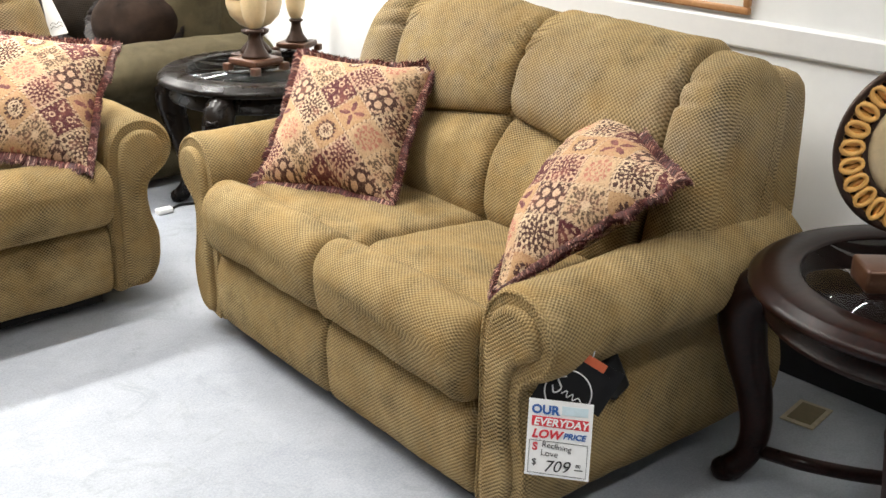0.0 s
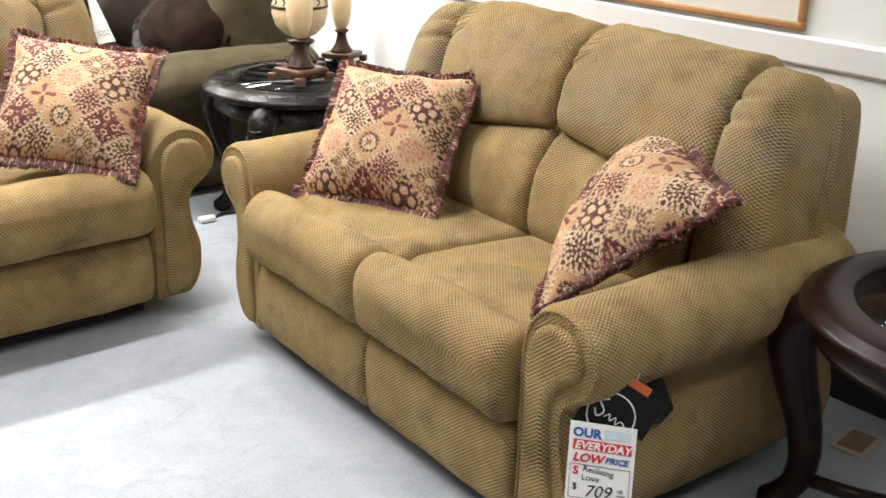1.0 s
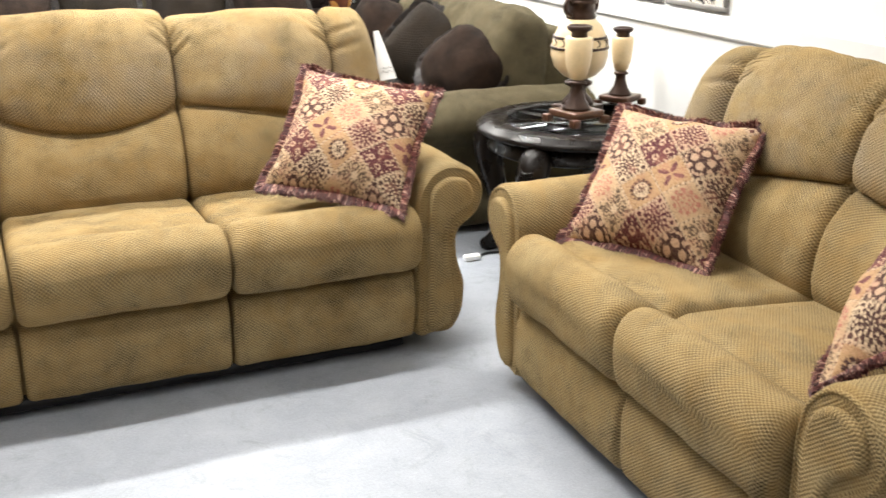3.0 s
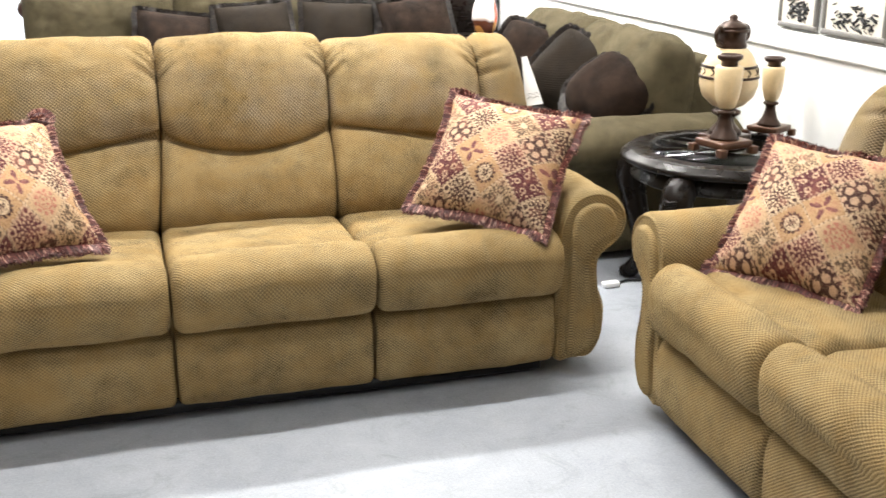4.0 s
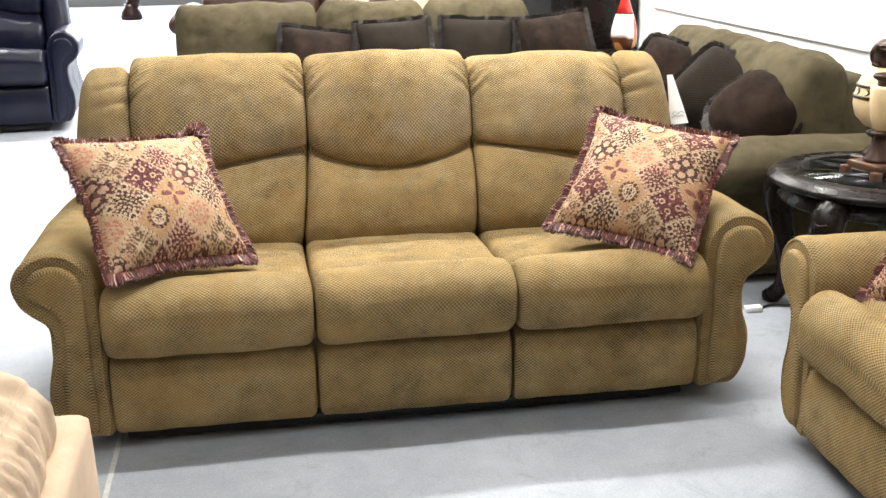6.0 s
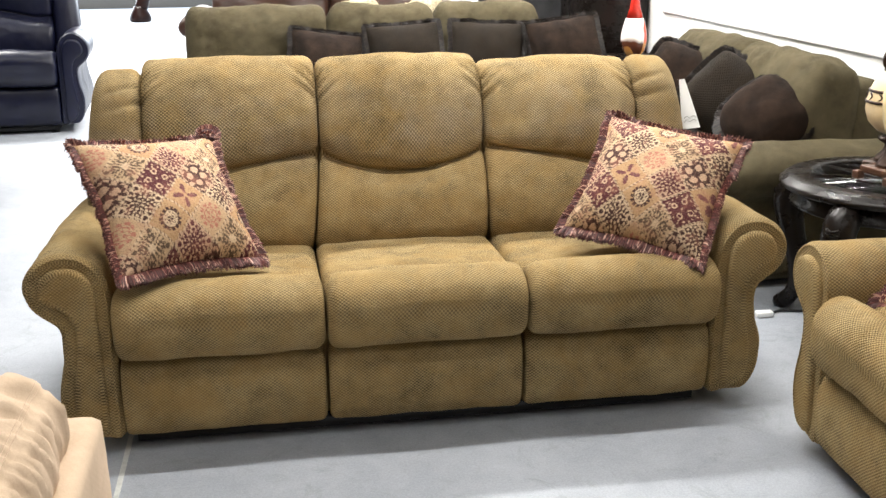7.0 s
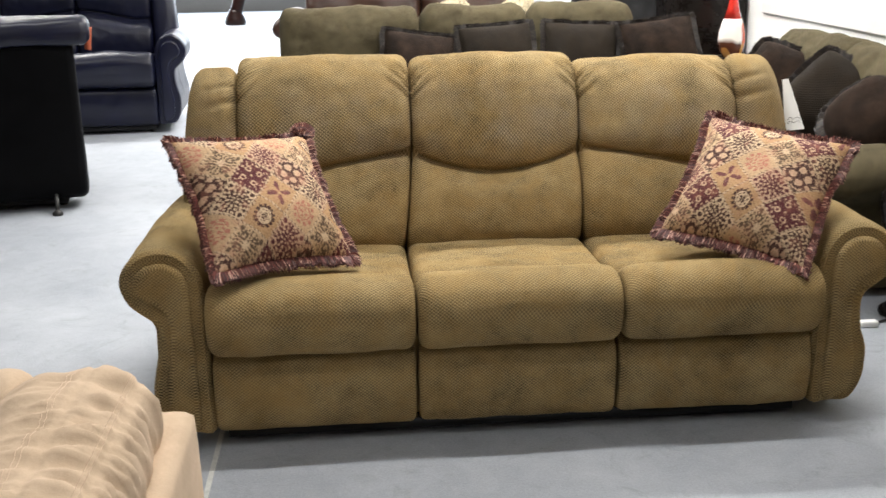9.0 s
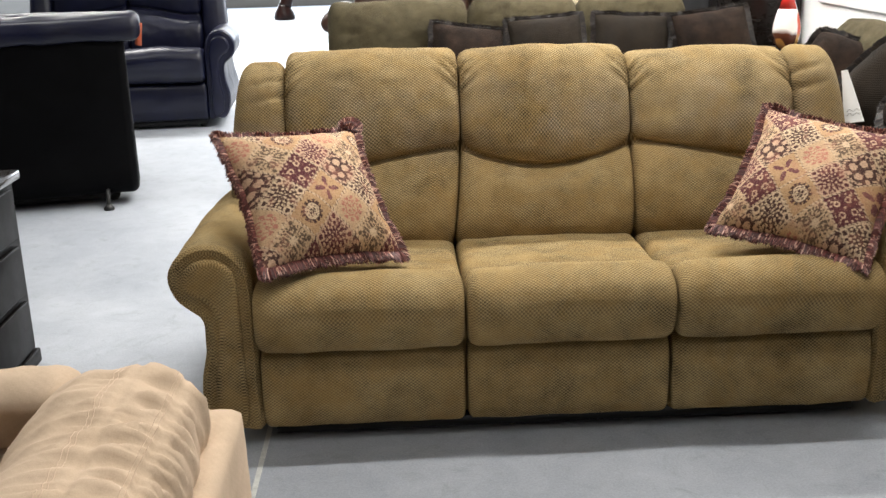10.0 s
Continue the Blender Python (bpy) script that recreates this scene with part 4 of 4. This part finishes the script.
def brand_tag(m):
    root = thing("hang_tag", "folded black card hang tag with white ring, tied to the arm", "tag", m)
    part("card", sheet(0.088, 0.085), CARD_BLACK, root, smooth=False)
    part("ring_mark", tube([(0.036 * math.cos(a), -0.001, -0.046 + 0.03 * math.sin(a)) for a in np.linspace(0, 2 * math.pi, 48, endpoint=False)], 0.0011, 6, None, True), PAPER, root, "white ring mark")
    sw = bmesh.new()
    tube(smooth_loop([(-0.026, -0.001, -0.048), (-0.018, -0.001, -0.056), (-0.012, -0.001, -0.046), (-0.024, -0.001, -0.036), (-0.014, -0.001, -0.028)], 20, False), 0.0013, 6, sw)
    tube(smooth_loop([(-0.008, -0.001, -0.052), (-0.002, -0.001, -0.045), (0.002, -0.001, -0.053), (0.008, -0.001, -0.045), (0.012, -0.001, -0.053), (0.018, -0.001, -0.046), (0.028, -0.001, -0.052)], 30, False), 0.001, 6, sw)
    part("swash_mark", sw, PAPER, root, "white swash mark")
    part("orange_flap", box(-0.015, 0.03, 0.001, 0.002, -0.02, 0.012), ORANGE_CARD, root, smooth=False)
    part("back_leaf", box(0.02, 0.06, 0.012, 0.013, -0.055, 0.012), CARD_BLACK, root, smooth=False)
    part("cord", tube(smooth_loop([(0, 0.002, -0.004), (0.004, 0.006, 0.012), (-0.004, 0.012, 0.028)], 10, False), 0.0012, 6), PAPER, root)
    return root


# ---- the rest is placed by the plan ----
price_tag(pose(0.957, -1.763, 0.314, -16.8, -1.8, -56.1) @ Matrix.Translation((0, 0, 0.075)) @ Matrix.Diagonal((1.47, 1, 1.39, 1)))
brand_tag(pose(1.0, -1.744, 0.398, -16.8, 27, -56) @ Matrix.Translation((0, 0, 0.062)) @ Matrix.Diagonal((1.27, 1, 1.45, 1)))
stag = thing("price_slip", "white paper price slip hanging on the sofa wing", "tag", pose(0.993, 0.592, 0.825, -12, -12.1, -40) @ Matrix.Translation((0, 0, 0.085)))
slip = sheet(0.065, 0.17, 0, 0.0008, -0.01)
for vert in slip.verts:
    f = -vert.co.z / 0.17
    vert.co.x = vert.co.x * (0.3 + 0.7 * f) - 0.022 * (1 - f)
part("slip", slip, PAPER, stag, smooth=False)
for zz in (-0.135, -0.147):
    part("scrawl", tube(smooth_loop([(-0.02, -0.0115, zz), (-0.01, -0.0115, zz + 0.008), (0.0, -0.0115, zz), (0.012, -0.0115, zz + 0.007), (0.02, -0.0115, zz)], 14, False), 0.0008, 5), INK_BLACK, stag)


# ---- pictures on the wall ----
def picture(y0, y1, z0, z1, frame_mat, label):
    root = thing("framed_picture", label, "picture", pose(X1, 0, 0))
    fw, d = 0.02, 0.018
    part("mount", box(-0.012, -0.002, y0 + 0.02, y1 - 0.02, z0 + 0.02, z1 - 0.02), PAPER_CREAM, root, "pale faded print", False)
    for a in ((y0, y1, z0, z0 + fw), (y0, y1, z1 - fw, z1), (y0, y0 + fw, z0 + fw, z1 - fw), (y1 - fw, y1, z0 + fw, z1 - fw)):
        part("frame_rail", box(-d, -0.001, a[0], a[1], a[2], a[3], 0.005), frame_mat, root)
    return root


pic = picture(-1.33, -0.53, 0.955, 1.55, FRAME_WOOD, "framed faded pink print with orange wooden frame")
rb = bmesh.new()
rr = random.Random(5)
for k in range(26):
    y, z = rr.uniform(-1.15, -0.72), rr.uniform(1.02, 1.2)
    tube(smooth_loop([(-0.0135, y + rr.uniform(-0.05, 0.05), z + rr.uniform(-0.02, 0.02)) for _ in range(4)], 10, False), 0.002, 5, rb)
tagged(part("pink_drawing", rb, INK_PINK, pic), kind="stuff")
for y0, y1 in ((0.19, 0.545), (0.575, 0.82)):
    sketch = picture(y0, y1, 0.952, 1.35, SKETCH_FRAME, "thin grey framed ink sketch on white paper")
    rb = bmesh.new()
    for k in range(70):
        y, z = rr.uniform(y0 + 0.07, y1 - 0.05), rr.uniform(0.985, 1.06)
        a = rr.uniform(-0.9, 0.9)
        tube([(-0.0135, y, z), (-0.0135, y - 0.012 * math.cos(a), z + 0.012 * math.sin(a)), (-0.0135, y - 0.022 * math.cos(a), z + 0.02 * math.sin(a))], rr.uniform(0.0015, 0.0045), 5, rb)
    tagged(part("ink_drawing", rb, INK_BLACK, sketch), kind="stuff")

# floor box and cord
fbx = thing("floor_outlet", "brass floor outlet plate set in the floor", "outlet", pose(1.93, -1.745, 0, 0, 0, 8))
part("plate", box(-0.065, 0.065, -0.045, 0.045, 0, 0.004, 0.0015), BRASS, fbx)
part("cover", box(-0.05, 0.05, -0.032, 0.032, 0.004, 0.006, 0.001), DULL_BRASS, fbx)
cord = thing("power_cord", "black power cord with pale plug lying on the floor", "cord", pose(0, 0, 0))
part("cable", tube(smooth_loop([(1.40, 0.70, 0.006), (1.46, 0.73, 0.006), (1.53, 0.71, 0.006), (1.60, 0.74, 0.006), (1.75, 0.85, 0.006), (1.95, 0.8, 0.006)], 40, False), 0.005, 8), BLACK_PLASTIC, cord)
part("plug", box(1.34, 1.405, 0.675, 0.71, 0, 0.022, 0.006), PAPER, cord, "pale plug")


# ---- olive sofas behind ----
def block_sofa(name, label, m, length, widths, cloth, back_h=0.9, arm_h=0.6, depth=0.95, group=""):
    """A pillow-back sofa: front at y = 0, facing -y, centred on x = 0."""
    root = thing(name, label, "sofa", m, group)
    hl = length / 2
    part("base", box(-hl + 0.16, hl - 0.16, 0.03, depth - 0.03, 0.05, 0.28, 0.02), cloth, root)
    part("back", loft(-hl + 0.22, hl - 0.22, [(depth - 0.2, 0.06), (depth - 0.2, 0.4), (depth - 0.17, back_h - 0.14), (depth - 0.11, back_h - 0.09), (depth - 0.03, back_h - 0.13), (depth, 0.4), (depth - 0.01, 0.06)], "x", 40, 10, 0.04), cloth, root)
    for s in (-1, 1):
        prof = [(s * (hl - p), z) for p, z in ((0.2, 0.06), (0.2, arm_h - 0.12), (0.215, arm_h - 0.05), (0.17, arm_h - 0.005), (0.1, arm_h), (0.02, arm_h - 0.03), (-0.03, arm_h - 0.09), (-0.02, arm_h - 0.15), (0.04, arm_h - 0.19), (0.08, arm_h - 0.22), (0.085, arm_h - 0.32), (0.08, 0.06))]
        part("arm", loft(-0.02, depth - 0.02, prof, "y", 56, 18, 0.05, wrinkle=0.008), cloth, root)
    x = -hl + 0.2
    scale = (length - 0.4) / sum(widths)
    for k, w in enumerate(widths):
        w *= scale
        part("seat_cushion", loft(x + 0.004, x + w - 0.004, [(0.7, 0.28), (0.7, 0.42), (0.4, 0.45), (0.1, 0.45), (-0.03, 0.42), (-0.04, 0.34), (0.0, 0.28), (0.3, 0.27)], "x", 44, 12, 0.05, wrinkle=0.01, seed=k), cloth, root)
        part("back_cushion", loft(x + 0.004, x + w - 0.004, [(0.62, 0.44), (0.52, 0.5), (0.47, 0.62), (0.5, back_h - 0.12), (0.57, back_h - 0.01), (0.66, back_h), (0.76, back_h - 0.06), (0.78, 0.6), (0.72, 0.45)], "x", 72, 26, 0.085, wrinkle=0.02, seed=k * 2.7 + length), cloth, root)
        x += w
    for fx in (-hl + 0.1, hl - 0.1):
        for fy in (0.06, depth - 0.08):
            part("foot", box(fx - 0.03, fx + 0.03, fy - 0.03, fy + 0.03, 0, 0.06, 0.006), DARK_WOOD, root)
    return root


block_sofa("olive_loveseat", "olive green plush loveseat with loose back cushions along the wall", pose(1.17, 1.85, 0, 0, 0, -90), 1.9, (1, 1), OLIVE, 0.885, 0.585, 0.9)
block_sofa("olive_sofa", "olive green plush sofa with a row of brown pillows", pose(0.19, 3.05, 0), 2.5, (0.82, 0.64, 0.64), OLIVE, 0.962, 0.6, 0.95)
BP = "brown throw pillow with ragged brown fringe"
for px, py, pz, rx, ry, rz, sz, cl, lab in (
    (1.60, 1.26, 0.635, -45, 30, -70, 0.38, BROWN_FUR, "dark brown velvet throw pillow with a tufted medallion"),
    (1.60, 1.66, 0.655, -30, 34, -50, 0.40, BROWN_CLOTH, "dark brown ribbed throw pillow with corner tassels"),
    (1.60, 2.22, 0.64, -22, 20, -38, 0.42, BROWN_FUR, "dark brown velvet throw pillow at the far arm"),
    (-0.07, 3.40, 0.635, -25, 8, 0, 0.44, BROWN_FUR, BP),
    (0.40, 3.42, 0.66, -25, -3, 4, 0.46, BROWN_CLOTH, BP),
    (0.88, 3.42, 0.66, -25, 3, -3, 0.46, BROWN_CLOTH, BP),
    (1.35, 3.38, 0.67, -25, -6, 5, 0.47, BROWN_FUR, BP),
):
    throw_pillow("brown_pillow", lab, pose(px, py, pz, rx, ry, rz), sz, 0.135 if px > 1.5 else 0.11, cl, BROWN_FRINGE, 0.034, int(px * 100), "brown pillows", 24, 0.0, 0.34 if py < 1.3 else 0.2 if px > 1.5 else 0.07)

# ---- things further back ----
block_sofa("charcoal_armchair", "charcoal cloth armchair with plump back cushion", pose(1.33, 4.15, 0, 0, 0, -8), 1.05, (1,), CHARCOAL, 1.18, 0.65, 0.9)
block_sofa("brown_sofa", "dark brown leather sofa at the back of the showroom", pose(0.12, 5.5, 0), 2.25, (1, 1), BROWN_LEATHER, 0.98, 0.80, 0.95)
throw_pillow("print_pillow", "cream throw pillow with brown leaf print", pose(0.35, 6.0, 0.72, -25, 4, 0), 0.42, 0.07, LEAF_PRINT, None, seed=9, cuts=16)
throw_pillow("print_pillow", "cream throw pillow with brown leaf print", pose(0.85, 6.0, 0.72, -25, -5, 0), 0.42, 0.07, LEAF_PRINT, None, seed=10, cuts=16)
bc = thing("tall_cabinet", "tall black cabinet standing against the wall", "cabinet", pose(1.86, 4.35, 0))
part("carcass", box(-0.22, 0.23, -0.28, 0.3, 0, 1.7, 0.008), DARK_WOOD, bc)
part("door", box(-0.20, 0.21, -0.298, -0.281, 0.06, 1.66, 0.006), DARK_WOOD, bc)
et = thing("end_table", "square black end table under the red vase", "table", pose(1.86, 3.78, 0))
part("tabletop", box(-0.2, 0.2, -0.2, 0.2, 0.56, 0.6, 0.006), DARK_WOOD, et)
for fx in (-0.16, 0.16):
    for fy in (-0.16, 0.16):
        part("leg", box(fx - 0.025, fx + 0.025, fy - 0.025, fy + 0.025, 0, 0.56, 0.004), DARK_WOOD, et)
vs = thing("glass_vase", "teardrop art glass vase in red, white and amber", "vase", pose(1.89, 3.76, 0.6))
part("bowl", lathe([(0.03, 0), (0.045, 0.005), (0.07, 0.04), (0.082, 0.085), (0.083, 0.11), (0.08, 0.15), (0.068, 0.20), (0.055, 0.24)], 32), ART_GLASS, vs)
part("neck", lathe([(0.055, 0.24), (0.035, 0.30), (0.025, 0.36), (0.024, 0.42), (0.035, 0.45), (0.02, 0.451)], 32), RED_GLASS, vs)

post = thing("carved_post", "brown carved wooden furniture post far down the aisle", "post", pose(-2.3, 14.9, 0, 0, 0, 20))
part("foot", lathe([(0.15, 0), (0.17, 0.03), (0.15, 0.12), (0.1, 0.2), (0.09, 0.24)], 24), MAHOGANY, post)
part("shaft", tube(smooth_loop([(0.02, 0, 0.2), (0.08, 0, 0.4), (0.1, 0, 0.6), (0.05, 0, 0.85)], 14, False), 0.1, 14), MAHOGANY, post)
recliner("black_recliner", 2, 0.6, "black leather reclining loveseat with rolled arms facing the aisle", "loveseat", pose(-2.46, 5.12, 0, 0, 0, 4) @ Matrix.Diagonal((1, 1, 1.2, 1)), BLACK_LEATHER)
back_sofa = recliner("black_sofa", 2, 0.84, "black leather reclining sofa seen from behind", "sofa", pose(-2.95, 3.62, 0, 0, 0, 192), DULL_LEATHER, arms=False, cover=BLACK_LEATHER)
part("top_roll", loft(-1.01, 0.945, [(0.80, 0.90), (0.79, 0.955), (0.82, 0.995), (0.88, 1.0), (0.945, 0.975), (0.965, 0.92), (0.958, 0.868), (0.93, 0.855), (0.86, 0.87)], "x", 48, 40, 0.05, wrinkle=0.012, seed=3.3), BLACK_LEATHER, back_sofa, "padded leather top roll")
part("glide", tube([(-0.76, 0.90, 0.11), (-0.76, 0.97, 0.08), (-0.76, 1.03, 0.02)], 0.011, 8, lathe([(0.026, 0), (0.028, 0.012), (0.012, 0.03), (0.004, 0.032)], 16, None, (-0.76, 1.03, 0))), BLACK_PLASTIC, back_sofa, "black plastic glide")
part("sale_tag", sheet(0.035, 0.12, 0.0, 0.001, 0.02), ORANGE_CARD, back_sofa, "red sale tag at the corner").matrix_local = pose(-1.006, 0.875, 0.94, 0, 10, 165)

cab = thing("drawer_chest", "dark wooden chest with panelled drawers", "chest", pose(-1.69, 0.19, 0))
part("carcass", box(-0.6, -0.012, 0.0, 0.5, 0.05, 0.63, 0.006), BLACK_WOOD, cab)
part("top_board", box(-0.62, 0.012, -0.02, 0.52, 0.632, 0.662, 0.008), LACQUER, cab, "glossy lacquered top")
part("plinth", box(-0.6, 0.0, -0.012, 0.51, 0, 0.048, 0.006), BLACK_WOOD, cab)
for z0 in (0.07, 0.26, 0.45):
    dr = part("drawer", box(-0.57, -0.04, -0.016, -0.001, z0, z0 + 0.165, 0.008), BLACK_WOOD, cab)
    part("handle", tube(smooth_loop([(-0.36, -0.016, z0 + 0.09), (-0.35, -0.035, z0 + 0.085), (-0.26, -0.035, z0 + 0.085), (-0.25, -0.016, z0 + 0.09)], 12, False), 0.005, 6), GREY_METAL, dr)
    part("side_panel", box(-0.0115, 0.003, 0.05, 0.45, z0, z0 + 0.165, 0.006), BLACK_WOOD, cab)


# ---- tan sofa near the camera ----
def creased(u, y, z, s):
    """Long soft folds across the stuffed suede, drawn in along two seams."""
    fold = noise.noise((u * 3.0, y * 4 - 2.5 * u, z * 4))
    ridge = 1 - abs(noise.noise((u * 11.0 + 5 * s, s * 5, 1.7)))
    ridge2 = 1 - abs(noise.noise((u * 23.0 - 6 * s, s * 9, 4.1)))
    seam = sum(math.exp(-(((s - q) / 0.006) ** 2)) for q in (0.232, 0.325))
    calm = 1 - 0.75 * min(1.0, sum(math.exp(-(((s - q) / 0.022) ** 2)) for q in (0.232, 0.325)))
    return 0.012 * fold + calm * ((0.021 * (ridge ** 3 - 0.6) + 0.011 * (ridge2 - 0.8)) * math.exp(-(((s - 0.27) / 0.14) ** 4))) - 0.006 * seam


tan = thing("tan_sofa", "tan suede sofa seen over its back, with stitched loose cushions", "sofa", pose(0, 0, 0))
part("back_frame", loft(-2.35, -0.88, [(-0.752, 0.05), (-0.747, 0.3), (-0.75, 0.49), (-0.754, 0.512), (-0.768, 0.52), (-0.81, 0.52), (-0.83, 0.51), (-0.835, 0.3), (-0.83, 0.05)], "y", 56, 20, 0.014, wrinkle=0.003), TAN, tan)
part("arm", box(-1.68, -0.835, -0.995, -0.885, 0.05, 0.49, 0.03, 3), TAN, tan)
part("seat", box(-1.66, -0.835, -2.3, -1.07, 0.05, 0.42, 0.04, 3), TAN, tan)
bm = loft(-1.80, -0.92, [(-0.84, 0.43), (-0.795, 0.5), (-0.782, 0.56), (-0.80, 0.615), (-0.85, 0.655), (-0.93, 0.668), (-1.02, 0.645), (-1.09, 0.575), (-1.09, 0.46), (-0.95, 0.42)], "y", 110, 90, 0.11, wrinkle=0.010, disp=creased)
bm.verts.ensure_lookup_table()
rows = len(bm.verts) // 110
threads = [[tuple(bm.verts[a * 110 + k].co) for a in range(4, rows - 4)] for k in (29, 30, 42, 43)]
tan_cushion = part("back_cushion", bm, TAN, tan)
for path in threads:
    part("stitching", tube(path, 0.0009, 6), STITCH, tan_cushion, "pale stitched seam")
part("arm_cushion", loft(-1.75, -1.015, [(-0.90, 0.47), (-0.865, 0.53), (-0.872, 0.59), (-0.91, 0.628), (-0.96, 0.63), (-1.0, 0.61), (-1.01, 0.58), (-0.975, 0.525), (-0.935, 0.47)], "x", 60, 40, 0.06, wrinkle=0.012), TAN, tan)
